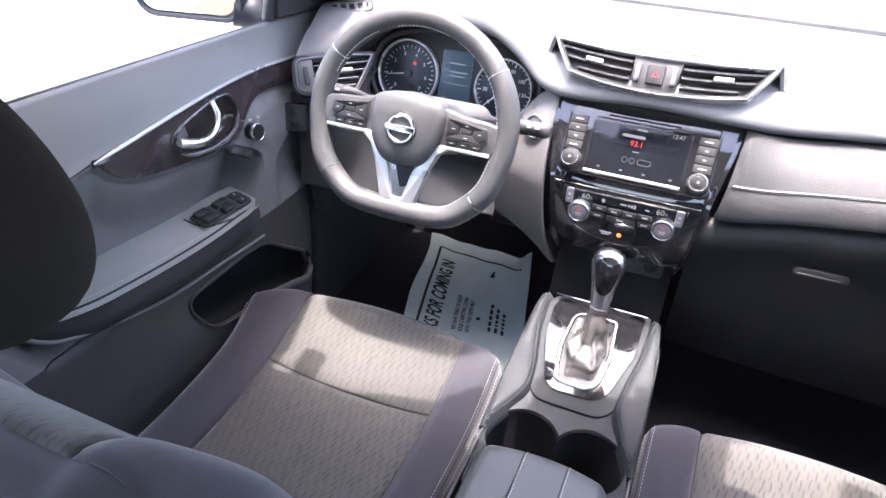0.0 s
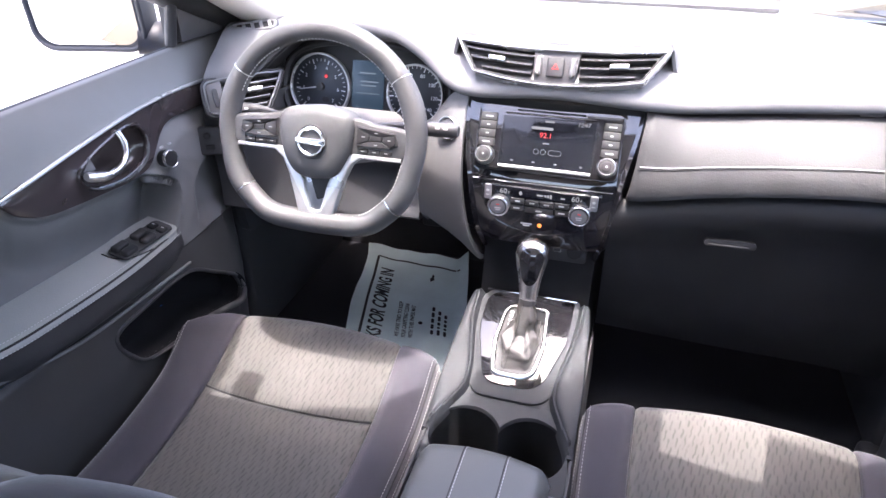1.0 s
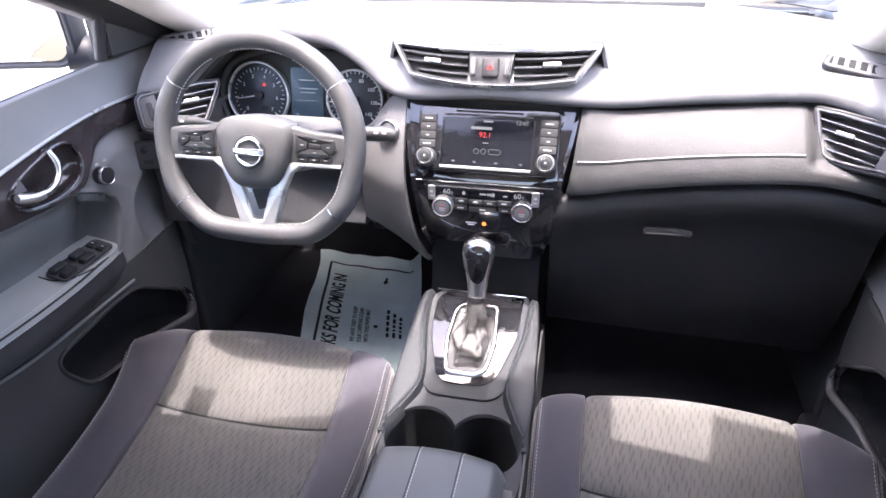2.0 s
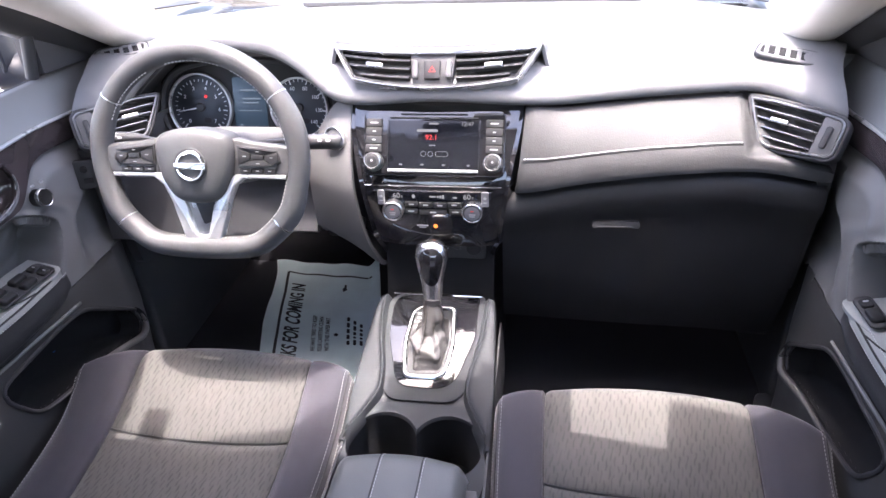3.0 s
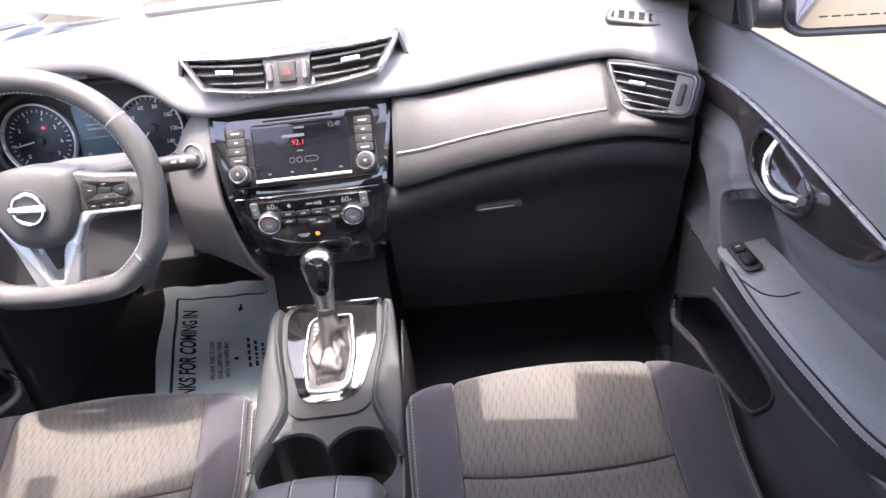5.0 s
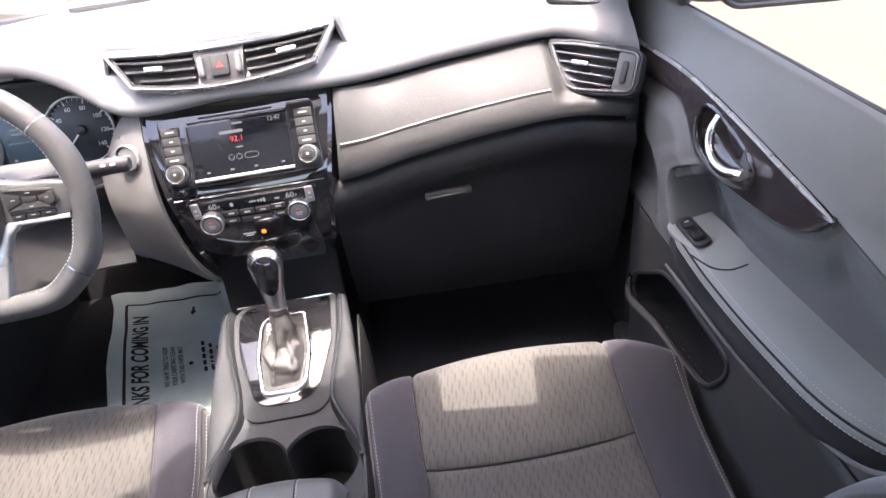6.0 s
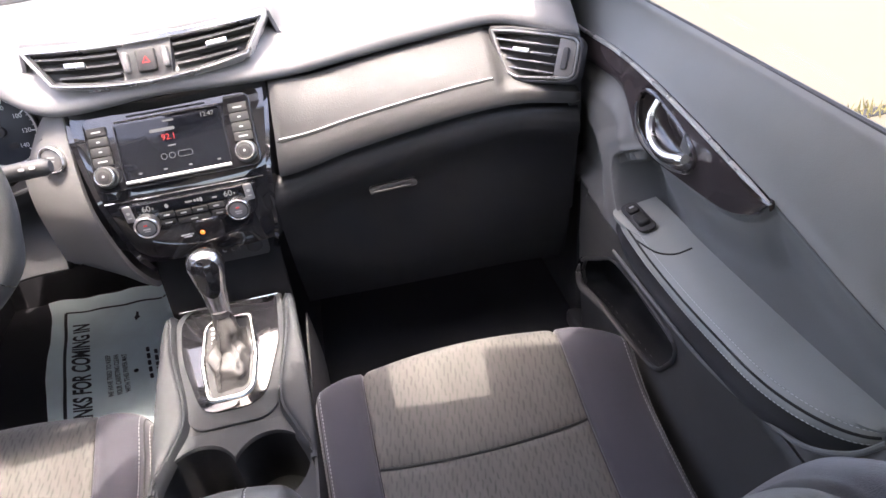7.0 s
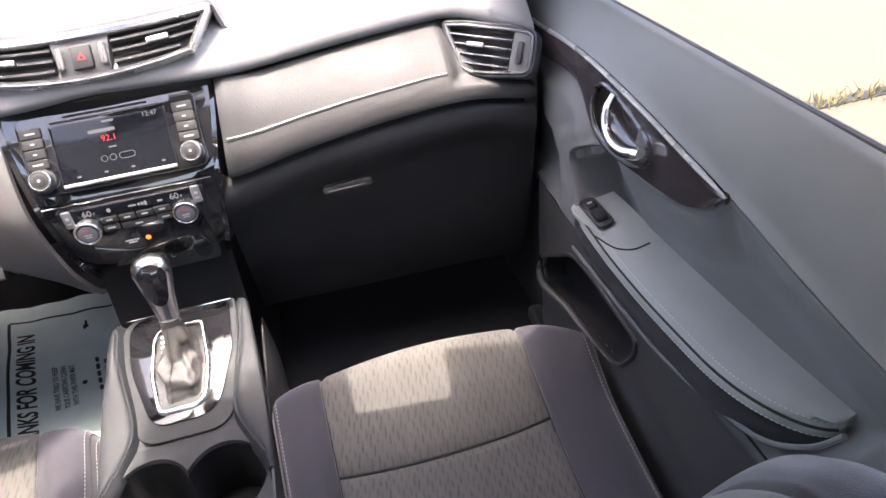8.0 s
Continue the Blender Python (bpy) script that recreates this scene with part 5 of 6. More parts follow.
        j = min(int(i), 159)
        p = bpts[j].lerp(bpts[j + 1], i - j)
        d = (bpts[min(j + 2, 160)] - bpts[max(j - 1, 0)]).normalized()
        nrm = Vector((0, d.z, -d.y))
        narrow = 1 - 0.16 * smooth(0.98, 1.13, p.z)
        round_top = 0.03 * (curve(bx, bw, q) / 0.236) ** 3 * smooth(0.95, 1.12, p.z)
        h = curve(bx, bh, q)
        return Vector((cx + sg * curve(bx, bw, q) * narrow, p.y, p.z - round_top)) + nrm * h
    part("backrest_shell", sheet(lambda u, v: B(u, v) - Vector((0, 0.006, 0.004)), -1, 1, 0.0, 1, 40, 60, -0.01), BOLSTER, t, "", 60)
    part("backrest_insert", sheet(lambda u, v: B(u, v), -0.615, 0.615, 0.02, 0.56, 36, 50, 0.008, 0.005, 0.04, (0, 1, 0.6)), INSERT, t, "beige-grey cloth with short dark dashes", 60)
    for s in (-1, 1):
        part("backrest_bolster", sheet(lambda u, v: B(s * u, v), 0.622, 0.985, 0.0, 0.56, 24, 60, 0.008, 0.004, 0.04, (s * 0.6, 1, 0.6)), BOLSTER, t, "", 60)
    if headrest:
        rings = []
        for k in range(25):
            f = k / 24
            z = 1.172 + 0.25 * f
            e = math.sin(math.pi * min(max(f, 0.02), 0.98)) ** 0.35
            w, dd = 0.186 * e * (1 - 0.13 * f), 0.060 * e
            yc = 0.925 + lean - 0.055 * f
            rings.append([Vector((cx + a, yc + b, z)) for a, b in outline(2 * w, 2 * dd, dd * 0.9, 8)])
        hr = part("headrest", loft(rings), REST, t, "black cloth headrest with a stitched edge", 70)
        for off in (0.0, 0.007):
            pts = []
            for k in range(2, 23):
                r = rings[k]
                p = r[8]
                pts.append(p + Vector((0.001 - off, 0.001 - 0.0 * off, 0)))
            stitches(pts, 0.008, 0.0055, 0.0012, SEAM, hr)
        for s in (-1, 1):
            part("headrest_post", tube([(cx + s * 0.06, 0.895 + lean, 1.09), (cx + s * 0.06, 0.905 + lean, 1.19)], 0.006, 12), CHROME, t)
    return t


seat("driver_seat", "driver's cloth seat, grey bolsters and sunlit patterned insert", -0.392, 0.030, 0.006, 0.0, True, 0.025)
seat("passenger_seat", "passenger's cloth seat, grey bolsters and sunlit patterned insert", 0.389, -0.005, 0.0, 0.043, False, 0.0)


# ---- doors ----
ZS = lambda y: curve([1.0, 1.1, 1.2, 1.32, 1.40, 1.50, 1.62, 1.73, 1.87], [1.005, 1.016, 1.032, 1.056, 1.067, 1.081, 1.094, 1.098, 1.092], y)      # the bright strip
ZT = lambda y: curve([1.32, 1.35, 1.395, 1.45, 1.52, 1.585, 1.63, 1.648, 1.665, 1.685, 1.705, 1.74, 1.86], [1.054, 1.026, 1.003, 0.993, 0.985, 0.979, 0.983, 0.993, 1.012, 1.034, 1.046, 1.050, 1.043], y)   # foot of the gloss trim


def inside(poly, a, b):
    hit = False
    for k in range(len(poly)):
        (x0, y0), (x1, y1) = poly[k - 1], poly[k]
        if (y0 > b) != (y1 > b) and a < (x1 - x0) * (b - y0) / (y1 - y0) + x0:
            hit = not hit
    return hit


def ring(points, n):
    return [(p.x, p.y) for p in spline([(a, b, 0) for a, b in points], n, True)]


CUP = ring([(1.632, 1.066), (1.643, 1.034), (1.626, 1.004), (1.581, 0.991), (1.520, 0.997), (1.486, 1.014), (1.480, 1.038), (1.512, 1.054), (1.555, 1.066), (1.60, 1.074)], 72)
POCKET = ring([(1.795, 0.648), (1.72, 0.705), (1.662, 0.744), (1.60, 0.754), (1.518, 0.752), (1.445, 0.748), (1.430, 0.728), (1.447, 0.690), (1.49, 0.645), (1.60, 0.622), (1.675, 0.613), (1.735, 0.595), (1.795, 0.578), (1.815, 0.605)], 90)


def cut_out(bm, poly):
    gone = [f for f in bm.faces if inside(poly, f.calc_center_median().y, f.calc_center_median().z)]
    bmesh.ops.delete(bm, geom=gone, context="FACES")
    return bm


def top_of(y):
    """Upper edge of the main panel: the crease behind the gloss trim, the trim's foot along it."""
    return ZS(y) - 0.002 if y < 1.318 else min(ZT(y), ZS(y) - 0.002)


def door_x(y, z):
    zt = top_of(y)
    edge = curve([0.78, 0.834, 0.87, 0.91, 0.938, 0.957, 0.975, 0.992], [1.615, 1.632, 1.655, 1.672, 1.672, 1.652, 1.622, 1.595], z)
    d = zt - z
    bowl = 0.7125 + 0.009 * smooth(0.002, 0.016, d) + 0.031 * smooth(0.01, 0.11, d) + 0.018 * smooth(edge - 0.13, edge - 0.02, y) * smooth(0.0, 0.03, d)
    front = edge + 0.050
    ridge = 0.688 + 0.003 * math.sin(smooth(edge, front, y) * 3.1) + 0.006 * smooth(front, front + 0.05, y) + 0.021 * (1 - smooth(0.004, 0.045, d)) ** 1.5
    x = bowl + (ridge - bowl) * smooth(edge - 0.012, edge + 0.008, y)
    shut = curve([0.66, 0.72, 0.80, 0.85, 0.92, 0.955, 1.05], [1.87, 1.80, 1.715, 1.712, 1.722, 1.79, 1.86], z)      # front of the pull pillar
    x += 0.028 * smooth(shut, shut + 0.05, y) * smooth(0.72, 0.80, z)
    lower = 0.692 + 0.012 * smooth(0.75, 0.5, z) - 0.008 * math.sin(math.pi * smooth(0.45, 0.82, z))
    up = 0.07 * smooth(1.17, 1.09, y)
    if z < 0.96:
        x = lower + (x - lower) * smooth(0.79 + up, 0.85 + up, z)
    if z < 0.81:
        x += 0.10 * smooth(1.825, 1.875, y) ** 2
    return max(x, 0.700) if y > 1.80 else x


def door(s):
    side = "driver's" if s < 0 else "passenger's"
    d = thing("door_1" if s < 0 else "door_2", (s * 0.72, 1.35, 0.42), "grey " + side + " door trim with armrest, gloss trim and chrome handle", "car door", "front doors", "structure")

    def main(y, v):
        z = 0.805 + (top_of(y) - 0.805) * v
        return (s * door_x(y, z), y, z)
    part("door_panel", sheet(main, 0.94, 1.99, 0, 1, 300, 90, 0.012, out=(-s, 0, 0.3)), MAIN, d, "soft grey moulded panel with a pull pillar", 50)

    def upper(y, v):
        z0 = ZS(y) + 0.0015
        z = z0 + (1.158 - z0) * v
        lip = 0.004 * (1 - smooth(0, 0.12, v)) * smooth(1.40, 1.28, y)
        return (s * (0.712 + 0.045 * v ** 0.85 - 0.004 * math.sin(math.pi * v) + 0.010 * smooth(0.93, 1.0, v) - lip * 0.3), y, z)
    part("upper_panel", sheet(upper, 0.94, 2.16, 0, 1, 130, 40, 0.012, out=(-s, 0, 0.3)), SOFT, d, "smooth grey shoulder of the door", 50)
    part("lower_panel", cut_out(sheet(lambda y, z: (s * door_x(y, z), y, z), 0.94, 1.87, 0.42, 0.803, 190, 90, 0.012, out=(-s, 0, 0.3)), POCKET), LOW, d, "black moulded lower panel with a map pocket", 50)
    rings = []
    for k, (sc, dx) in enumerate(((1.06, 0.004), (1.0, 0.010), (0.97, 0.030), (0.93, 0.055), (0.6, 0.068), (0.02, 0.070))):
        rings.append([Vector((s * (0.686 + dx), 1.62 + (a - 1.62) * sc, 0.668 + (b - 0.668) * sc)) for a, b in POCKET])
    part("map_pocket", loft(rings, False), WELL, d, "dark open map pocket", 60)
    part("inner_skin", box(frame_at((s * 0.780, 1.45, 0.95), (0, 1, 0), (0, 0, 1)), 1.0, 0.36, 0.006, 0.001), DARK, d)
    part("weather_strip", tube([(s * 0.768, y, 1.153) for y in (0.95, 1.3, 1.7, 1.99)], 0.006, 8), HARD, d, "black rubber window seal")
    OUT = frame_at((s * 0.83, 1.42, 0), (1, 0, 0), (0, 1, 0))
    part("outer_skin", slab(OUT, outline(0.075, 1.10, 0.02), 0.35, 0.98, 0.02), PAINT, d, "blue painted outer skin")
    # gloss trim and its bright strip
    def tr(u, v):
        y = 1.322 + (1.985 - 1.322) * u
        z0, z1 = top_of(y) + 0.001, ZS(y)
        z = z0 + (z1 - z0) * v
        flat = smooth(1.70, 1.66, y) * smooth(1.42, 1.47, y)
        return (s * (0.7085 - 0.004 * math.sin(math.pi * v) * (1 - flat)), y, z)
    part("gloss_trim", cut_out(sheet(tr, 0, 1, 0, 1, 190, 36, 0.008, out=(-s, 0, 0)), CUP), TRIM, d, "dark gloss trim sweeping to a point", 60)
    part("bright_strip", tube([(s * 0.7066, y, ZS(y) + 0.0005) for y in [1.322 + 0.66 * i / 70 for i in range(71)]], lambda i: 0.0034 * (0.5 + 0.5 * smooth(0, 6, i)), 8), BRIGHT, d, "thin bright strip")
    # door handle in its cup
    HF = frame_at((s * 0.7085, 1.560, 1.032), (0, -s, 0), (0, 0, 1))
    hp = [(-s * (a - 1.560), b - 1.032) for a, b in CUP][::-1 * s]
    rings = []
    for sc, w in ((1.04, 0.0), (1.0, -0.002), (0.97, -0.012), (0.90, -0.022), (0.7, -0.029), (0.35, -0.032), (0.02, -0.033)):
        rings.append([HF(a * sc, b * sc, w) for a, b in hp])
    part("handle_cup", loft(rings, False), TRIM, d, "dark hollow behind the handle", 60)
    part("cup_rim", collar(HF, shrink(hp, -0.005), 0.007, -0.006, 0.003, 0.0022), TRIM, d)
    low_edge = [CUP[k % 72] for k in range(4, 36)]
    part("cup_edge", tube([(s * 0.7045, a, b - 0.001) for a, b in low_edge], lambda i: 0.0026 * math.sin(math.pi * (i + 1.5) / 34) ** 0.5, 8), VENTRIM, d, "satin edge of the handle cup")
    hd = spline([(s * x, a, b) for x, a, b in ((0.705, 1.578, 1.076), (0.695, 1.577, 1.056), (0.689, 1.564, 1.036), (0.687, 1.538, 1.025), (0.688, 1.507, 1.026), (0.694, 1.478, 1.036))], 36)
    part("handle", tube(hd, lambda i: 0.0060 + 0.0048 * smooth(10, 30, i) - 0.003 * smooth(33, 35, i), 16, flat=0.8, up=(0, 0, 1)), SHINE, d, "curved chrome door handle")
    part("lock_tab", slab(HF, [(-s * (a - 1.560), b - 1.032) for a, b in ((1.505, 1.058), (1.512, 1.034), (1.488, 1.032), (1.485, 1.040))][::-1 * s], -0.024, 0.004, 0.002), GREY, d, "grey lock tab")
    # armrest
    def arm_z(x, y):
        xi = curve([1.105, 1.26, 1.42, 1.60, 1.655], [0.677, 0.674, 0.671, 0.679, 0.690], y)
        zi = curve([1.105, 1.16, 1.24, 1.36, 1.50, 1.60, 1.66], [0.884, 0.878, 0.869, 0.860, 0.852, 0.850, 0.846], y)
        return zi + curve([0, 0.35, 0.65, 0.80, 1.0], [0.021, 0.017, 0.010, 0.0052, 0.0], (0.750 - x) / (0.750 - xi))
    rings = []
    for k in range(61):
        f = k / 60
        y = 1.655 - 0.522 * (f if f < 0.7 else 0.7 + 0.3 * math.sin((f - 0.7) / 0.3 * math.pi / 2))
        q = max(0.0, (1.29 - y) / 0.158)
        e = math.sqrt(max(0.0, 1 - min(q, 1.0) ** 2.2))
        xo = 0.750
        xi = curve([1.105, 1.26, 1.42, 1.60, 1.655], [0.677, 0.674, 0.671, 0.679, 0.690], y)
        xi = xo - 0.006 - (xo - 0.006 - xi) * e
        zi = curve([1.105, 1.16, 1.24, 1.36, 1.50, 1.60, 1.66], [0.884, 0.878, 0.869, 0.860, 0.852, 0.850, 0.846], y)
        h = 0.062 * (0.25 + 0.75 * e)
        r = min(0.005, (xo - xi) * 0.4)
        rings.append([Vector((s * a, y, b)) for a, b in (
            (xo + 0.004, zi + 0.022), (xo - (xo - xi) * 0.35, zi + 0.017), (xo - (xo - xi) * 0.65, zi + 0.010), (xi + r * 2.8, zi + 0.0042), (xi + r * 1.6, zi + 0.0020), (xi + r, zi),
            (xi + 0.0012, zi - 0.004), (xi, zi - 0.009), (xi - 0.001, zi - h * 0.5), (xi + r, zi - h * 0.9), (xi + r * 2, zi - h), (xo + 0.004, zi - h))])
    arm = part("armrest", loft([r[:8] + [Vector((r[11].x, r[7].y, r[7].z - 0.001))] for r in rings]), ELBOW, d, "padded grey armrest with a double stitched edge", 60)
    part("armrest_side", loft([[r[7] + Vector((s * 0.0015, 0, -0.0005))] + r[8:] + [Vector((r[11].x, r[7].y, r[7].z - 0.003))] for r in rings]), HARD, d, "black side of the armrest", 60)
    for k in (3, 7):
        stitches([r[k] + Vector((-s * 0.0006, 0, 0.0008)) for r in rings[1:-1]], 0.0058, 0.0036, 0.0006, THREAD, arm)
    part("edge_piping", tube([r[5] + Vector((-s * 0.0004, 0, 0.0004)) for r in rings[1:-1]], 0.0018, 6), SEAM, arm)
    part("pod_seam", tube([Vector((s * p.x, p.y, arm_z(p.x, p.y) + 0.0002)) for p in spline([(0.682, 1.565, 0), (0.692, 1.520, 0), (0.710, 1.498, 0), (0.734, 1.496, 0)], 24)], 0.0014, 6), SEAM, arm)
    # switch pod on the armrest's front
    PF = frame_at((0.705, 1.606, 0.8650), (1.0, 0, 0.26), (0, 1, -0.03)) if s > 0 else frame_at((-0.706, 1.566, 0.8665), (1.0, 0, -0.26), (0, 1, -0.03))
    L = 0.100 if s > 0 else 0.155
    podo = [(p.x, p.y) for p in spline([(-0.024, L * 0.5, 0), (0.02, L * 0.5, 0), (0.024, 0, 0), (0.012, -L * 0.5, 0), (-0.012, -L * 0.5, 0), (-0.026, 0, 0)], 40, True)]
    pod = part("switch_pod", slab(PF, podo, -0.014, -0.006, 0.001), ELBOW, d)
    if s > 0:
        part("switch_recess", slab(PF, outline(0.028, 0.082, 0.010), 0.0, 0.0035, 0.001, (-0.002, 0.0)), HARD, pod)
        part("window_switch", slab(PF, outline(0.020, 0.032, 0.006), 0.003, 0.011, 0.004, (-0.002, -0.014)), BUTTON, pod, "window switch")
        part("lock_switch", slab(PF, outline(0.018, 0.022, 0.005), 0.003, 0.008, 0.002, (-0.002, 0.019)), BUTTON, pod, "lock switch")
        bars(PF, [(-0.002, 0.021, 0.008, 0.004)], LEGEND, pod, "legend", 0.0085)
    else:
        part("switch_recess", slab(PF, outline(0.042, 0.135, 0.010), 0.0, 0.0035, 0.001), HARD, pod)
        for a, b in ((-0.010, -0.045), (0.010, -0.045), (-0.010, 0.005), (0.010, 0.005)):
            part("window_switch", slab(PF, outline(0.017, 0.034, 0.005), 0.003, 0.012, 0.004, (a, b)), BUTTON, pod, "window switch")
        for a in (-0.010, 0.010):
            part("lock_switch", slab(PF, outline(0.016, 0.020, 0.004), 0.003, 0.008, 0.002, (a, 0.045)), BUTTON, pod, "lock switch")
            bars(PF, [(a, 0.047, 0.006, 0.003)], LEGEND, pod, "legend", 0.0085)
        MF = frame_at((-door_x(1.680, 0.993) + 0.005, 1.680, 0.993), (0.12, 1, 0.0), (-0.15, 0.0, 1))
        mk = part("mirror_knob", dome(MF, 0.0165, -0.012, 0.008, 0.002, (-0.012, -0.002), 30), BUTTON, d, "round mirror adjusting knob")
        part("knob_ring", collar(MF, circle(0.0168, 30), 0.002, 0.002, 0.0086, 0.0006, (-0.012, -0.002)), SATIN, mk)
        bars(MF, [(-0.020, 0.024, 0.008, 0.004), (0.0, 0.024, 0.008, 0.004)], LEGEND, d, "legend", 0.003)
    # map pocket rim
    part("pocket_lip", tube([Vector((s * (door_x(a, b) - 0.0005), a, b)) for a, b in POCKET], 0.0042, 8, True), HARD, d)
    rim_pts = [Vector((s * (0.687 - 0.001 * math.sin(k * 0.1)), a, b)) for k, (a, b) in enumerate(POCKET[38:88])]
    part("pocket_rim", tube(rim_pts, lambda i: 0.0018 + 0.0055 * smooth(10, 36, i) * smooth(50, 42, i), 10), GREY, d, "moulded rim of the map pocket")
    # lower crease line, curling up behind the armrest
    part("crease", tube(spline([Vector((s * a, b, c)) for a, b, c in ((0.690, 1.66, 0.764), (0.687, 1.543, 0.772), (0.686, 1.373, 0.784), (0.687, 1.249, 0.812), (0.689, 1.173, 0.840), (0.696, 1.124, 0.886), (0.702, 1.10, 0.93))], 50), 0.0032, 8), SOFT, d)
    # sail panel at the foot of the front pillar
    bm = loft([[Vector((s * (0.752 + k), a, b)) for a, b in ((1.84, 1.166), (2.24, 1.145), (2.12, 1.205), (1.84, 1.325))] for k in (-0.012, 0.03)])
    part("sail_panel", bm, HARD, d, "black corner panel")
    part("frame_post", tube([(s * 0.765, 1.835, 1.16), (s * 0.69, 1.815, 1.42)], 0.012, 10), HARD, d)
    # mostly out of view; added, and thickened forward, to block sun on the door
    part("window_frame", tube(spline([(s * 0.738, 0.90, 1.47), (s * 0.736, 1.35, 1.46), (s * 0.733, 1.52, 1.42), (s * 0.742, 1.70, 1.345), (s * 0.758, 1.90, 1.258), (s * 0.768, 2.06, 1.180)], 40), lambda i: 0.044 + 0.010 * smooth(16, 26, i), 12), HARD, d, "thick black window frame, added to shade the door")
    g = part("window_pane", sheet(lambda u, v: (s * (0.775 - 0.11 * v), 0.95 + u * 0.88, 1.135 + 0.345 * v), 0, 1, 0, 1, 6, 6, 0.004 * s), GLASS, d, "clear side glass")
    g.visible_shadow = False
    return d


door(-1)
door(1)


# ---- wing mirrors ----
def wing(s, x0, yy):
    m = thing("wing_mirror", (s * x0, yy + 0.08, 1.10), "dark-cased wing mirror with a framed glass", "wing mirror", "wing mirrors")
    cxm = x0 + 0.125
    F = frame_at((s * cxm, yy, 1.185 if s < 0 else 1.160), (1, -s * 0.22, 0), (0, -0.03, 1))
    o = outline(0.27, 0.165, 0.05, 8)
    rings = []
    for sc, w in ((1.0, 0.0), (1.02, -0.02), (0.99, -0.06), (0.85, -0.10), (0.5, -0.125), (0.05, -0.13)):
        rings.append([F(a * sc, b * sc, w) for a, b in o])
    part("case", loft(rings), HARD, m, "dark mirror case", 60)
    part("lip", collar(F, o, 0.012, -0.01, 0.006, 0.004), HARD, m)
    gl_ob = part("mirror_glass", slab(F, outline(0.236, 0.132, 0.04, 8), -0.004, 0.002, 0.0005), MIRROR, m, "silvered mirror glass")
    bars(F, [(-0.06 + 0.022 * k, -0.045, 0.016, 0.0025) for k in range(6)] if s > 0 else [(0, -0.06, 0.001, 0.001)], INK, gl_ob, "etched_line", 0.0026)
    part("foot", tube(spline([(s * (x0 + 0.04), yy + 0.05, 1.13), (s * (x0 - 0.02), yy + 0.09, 1.125), (s * 0.79, yy + 0.10, 1.165)], 12), 0.048, 14, flat=0.8), HARD, m)


wing(-1, 0.93, 1.93)
wing(1, 0.925, 1.985)

# ---- paper floor mat ----
mat_ob = thing("paper_floor_mat", (-0.4, 2.1, 0.41), "pale blue paper floor mat printed with black words", "paper mat")
pu = Vector((0.335, -0.020, 0))
pv = Vector((0.135, -0.552, 0))
rn = random.Random(2)


def paper(u, v, w=0.0):
    p = Vector((-0.607, 2.370, 0.412)) + pu * u + pv * v
    p.z += 0.006 * noise.noise(Vector((u * 5, v * 7, 0.3))) + 0.010 * max(0, u - 0.6) + 0.035 * smooth(0.88, 1.02, u) * (1 - v) + 0.012 * smooth(0.08, 0.0, v)
    p.x += 0.006 * math.sin(v * 9) * (1 if u < 0.1 else 0.2)
    p.y += 0.004 * math.sin(u * 11)
    p.z += w
    return p


part("sheet", sheet(lambda u, v: paper(u, v), 0, 1, 0, 1, 40, 60, 0.0015), PAPER, mat_ob)
bm = bmesh.new()
def strip(u0, v0, u1, v1, wd):
    n = 24
    a, b = Vector((u0, v0)), Vector((u1, v1))
    d = (b - a).normalized()
    e = Vector((-d.y / 1.0, d.x / 1.65)) * wd
    q = [a.lerp(b, i / n) for i in range(n + 1)]
    L = [bm.verts.new(paper(p.x + e.x, p.y + e.y, 0.0018)) for p in q]
    R = [bm.verts.new(paper(p.x - e.x, p.y - e.y, 0.0018)) for p in q]
    for i in range(n):
        bm.faces.new((L[i], L[i + 1], R[i + 1], R[i]))
strip(0.12, 0.090, 1.0, 0.090, 0.012)
strip(0.12, 0.090, 0.12, 0.97, 0.012)
strip(0.12, 0.97, 1.0, 0.97, 0.012)
part("printed_border", bm, INK, mat_ob, "black printed border")
def page(u, v):
    """A place on the sheet whose writing runs towards the far edge."""
    return lambda a, b, w=0.0: paper(u - b / 0.335, v - a / 0.568, w)


words("THANKS FOR COMING IN", page(0.245, 0.572), 0.060, (0, 0), INK, mat_ob, "printed_slogan", lift=0.002, bold=0.0016, width=0.428)
for k, line in enumerate(("WE HAVE TRIED TO KEEP", "YOUR CARPETING CLEAN", "WITH THIS PAPER MAT")):
    words(line, page(0.435 + 0.056 * k, 0.585), 0.0165, (0, 0), INK, mat_ob, "printed_line", lift=0.002, bold=0.0002, width=0.150 - 0.006 * k)
rp = random.Random(5)
for k in range(3):
    x = -0.05
    while x < 0.05:
        w = rp.uniform(0.008, 0.022)
        bars(page(0.715 + 0.055 * k, 0.575), [(x + w / 2, 0, w, 0.0085)], INK, mat_ob, "printed_bar", 0.002)
        x += w + 0.006
part("printed_dot", slab(lambda a, b, w=0.0: paper(0.615 + a / 0.335, 0.59 + b / 0.573, w), circle(0.006, 14), 0.0005, 0.002, 0), INK, mat_ob)
part("printed_mark", slab(lambda a, b, w=0.0: paper(0.665 + a / 0.335, 0.205 + b / 0.573, w), [(-0.005, 0.018), (-0.008, 0.003), (-0.003, -0.005), (-0.001, -0.020), (0.005, -0.016), (0.004, -0.003), (0.007, 0.008), (0.001, 0.012)], 0.0005, 0.002, 0), INK, mat_ob)

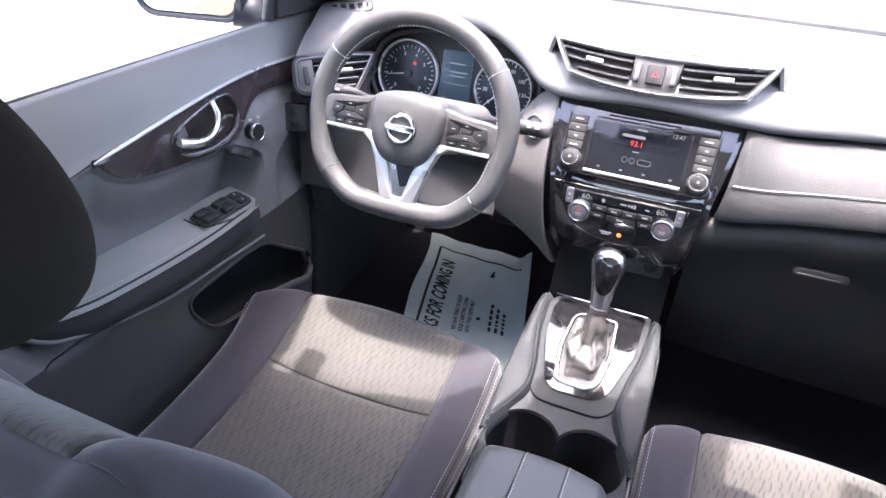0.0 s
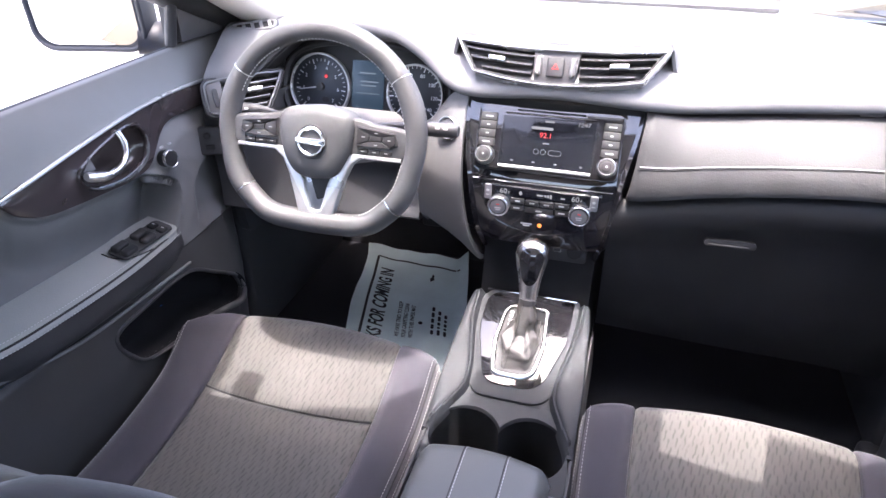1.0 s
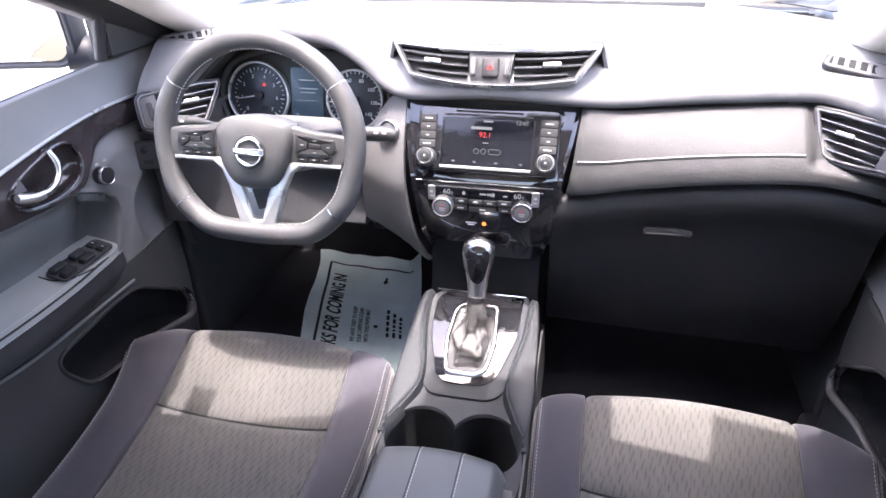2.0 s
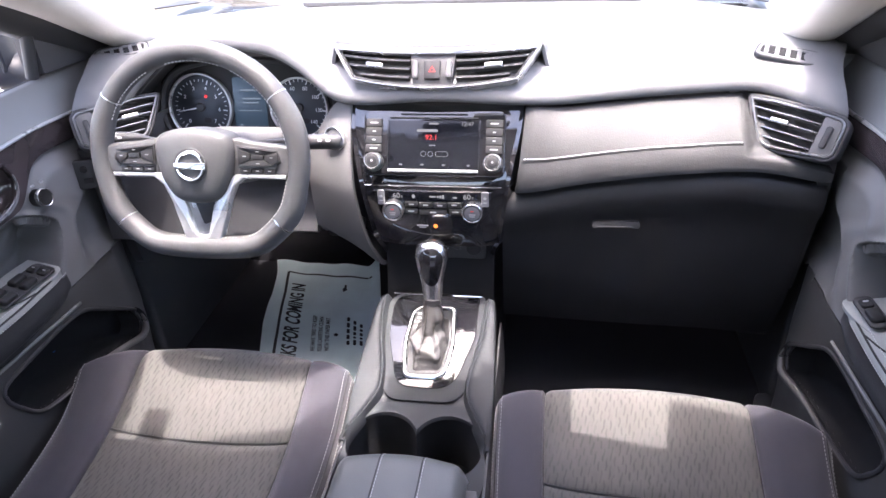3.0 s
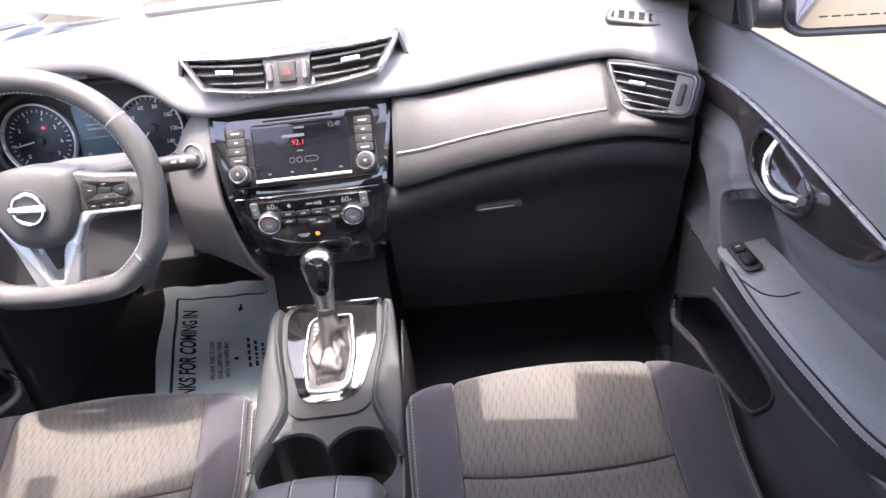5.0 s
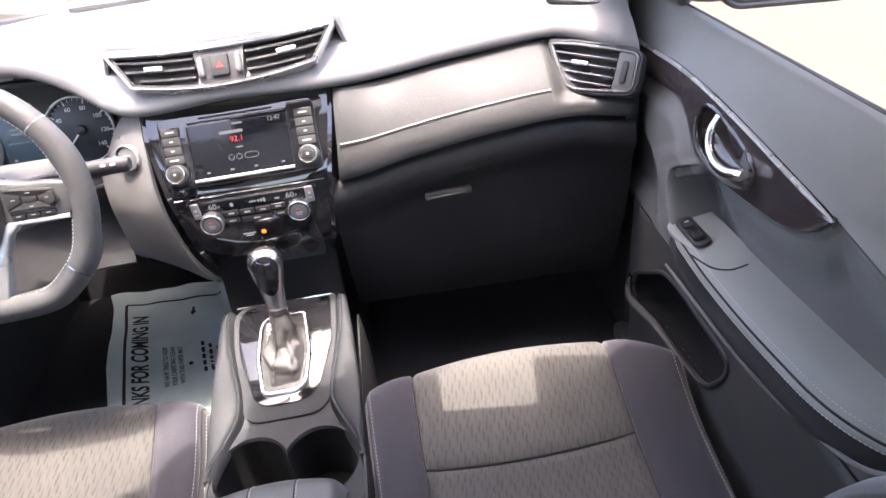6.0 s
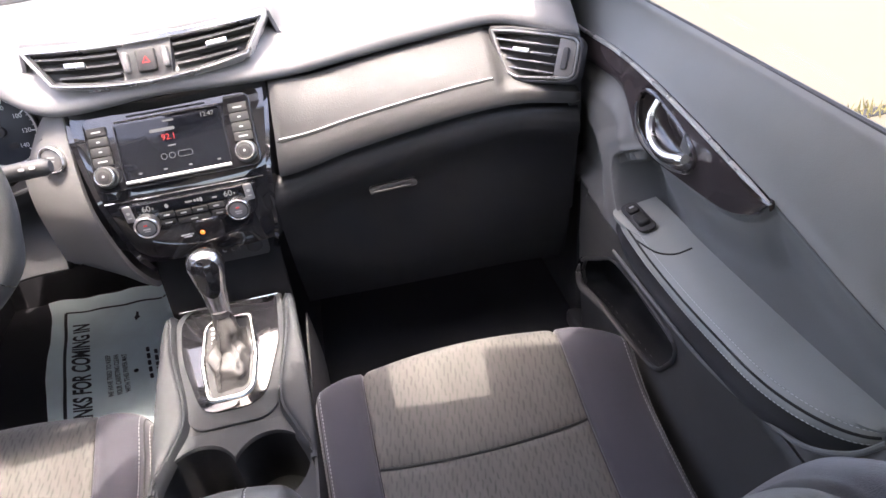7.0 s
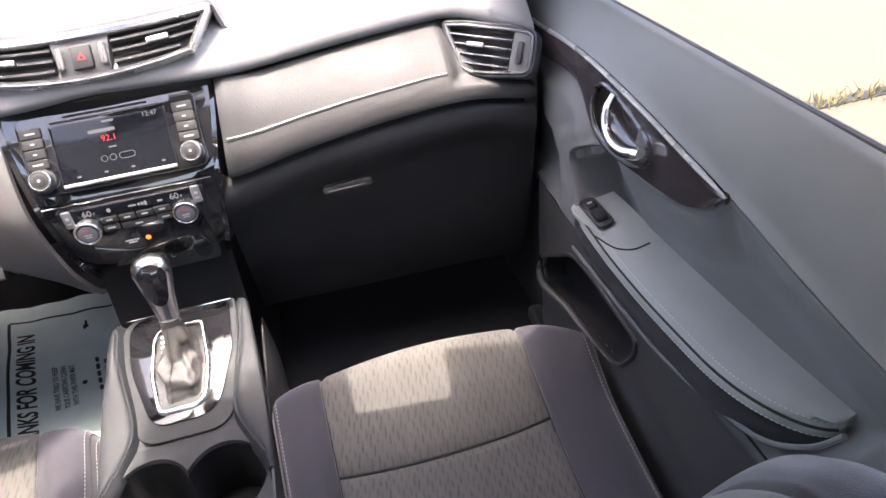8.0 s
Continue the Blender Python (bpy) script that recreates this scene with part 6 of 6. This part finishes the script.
# ---- pedals ----
PD = frame_at((-0.36, 2.36, 0.56), (1, 0, 0), (0, 0.5, 0.86))
pedal = thing("brake_pedal", (-0.36, 2.36, 0.5), "black rubber brake pedal in the dark footwell", "pedal", "pedals")
part("pad", slab(PD, outline(0.11, 0.06, 0.012), 0, 0.014, 0.004), HARD, pedal)
part("lever", tube([PD(0, 0, 0), (-0.36, 2.42, 0.72), (-0.36, 2.45, 0.9)], 0.012, 8), DARK, pedal)
AC = frame_at((-0.22, 2.40, 0.52), (1, 0, 0), (0, 0.5, 0.86))
pedal = thing("accelerator_pedal", (-0.22, 2.4, 0.46), "narrow black accelerator pedal in the dark footwell", "pedal", "pedals")
part("pad", slab(AC, outline(0.05, 0.13, 0.012), 0, 0.014, 0.004), HARD, pedal)
part("lever", tube([AC(0, 0.05, 0), (-0.21, 2.46, 0.70)], 0.010, 8), DARK, pedal)

# ---- unseen visors and inner mirror that shade the seats, above the windscreen's top edge ----
def unseen_visor(x, edge, label):
    """An unseen visor folded up against the headliner, there to shade a seat; edge: its front outline."""
    fr = frame_at((x, 1.45, 1.438), (1, 0, 0), (0, 1, -0.12))
    t = thing("unseen_visor", (x, 1.45, 1.43), label, "sun visor", "sun visors")
    part("flap", slab(fr, [(edge[0][0], -0.05)] + edge + [(edge[-1][0], -0.05)], -0.008, 0.008, 0.003), PILLAR, t)
    part("rod", tube([fr(-0.2, -0.05, 0), fr(0.2, -0.05, 0)], 0.006, 10), HARD, t)
    return t, fr


# front edges follow the borders of the sunlit patches on the seats
unseen_visor(0.41, [(-0.33, 0.20), (-0.169, 0.20), (-0.171, 0.082), (-0.017, 0.067), (-0.003, 0.150), (0.128, 0.122), (0.18, 0.142), (0.25, 0.15)], "unseen cream visor, its edge stepped to shade the passenger seat")
visor, VD = unseen_visor(-0.41, [(-0.24, 0.012), (-0.13, 0.012), (0.0, 0.022), (0.18, 0.062), (0.24, 0.11)], "unseen cream visor, its edge shaped to shade the driver's seat")
# tab added only to cast the notch of shade on the driver's seat
part("shade_tab", slab(VD, outline(0.050, 0.075, 0.006, 2), -0.006, 0.006, 0.002, (-0.095, 0.036)), HARD, visor)
# out of view; added for the shade it casts between the seats
IM = frame_at((0.02, 1.53, 1.415), (1, 0.06, 0), (0, -0.1, 1))
inner = thing("inner_mirror", (0.02, 1.53, 1.4), "unseen black framed inner mirror under the windscreen's top", "mirror")
part("case", slab(IM, outline(0.25, 0.062, 0.02), -0.03, 0.0, 0.004), HARD, inner)
part("mirror_glass", slab(IM, outline(0.235, 0.05, 0.016), -0.002, 0.002, 0.0005), MIRROR, inner)
part("stem", tube([IM(0, 0.0, -0.02), (0.01, 1.57, 1.445)], 0.009, 10), HARD, inner)
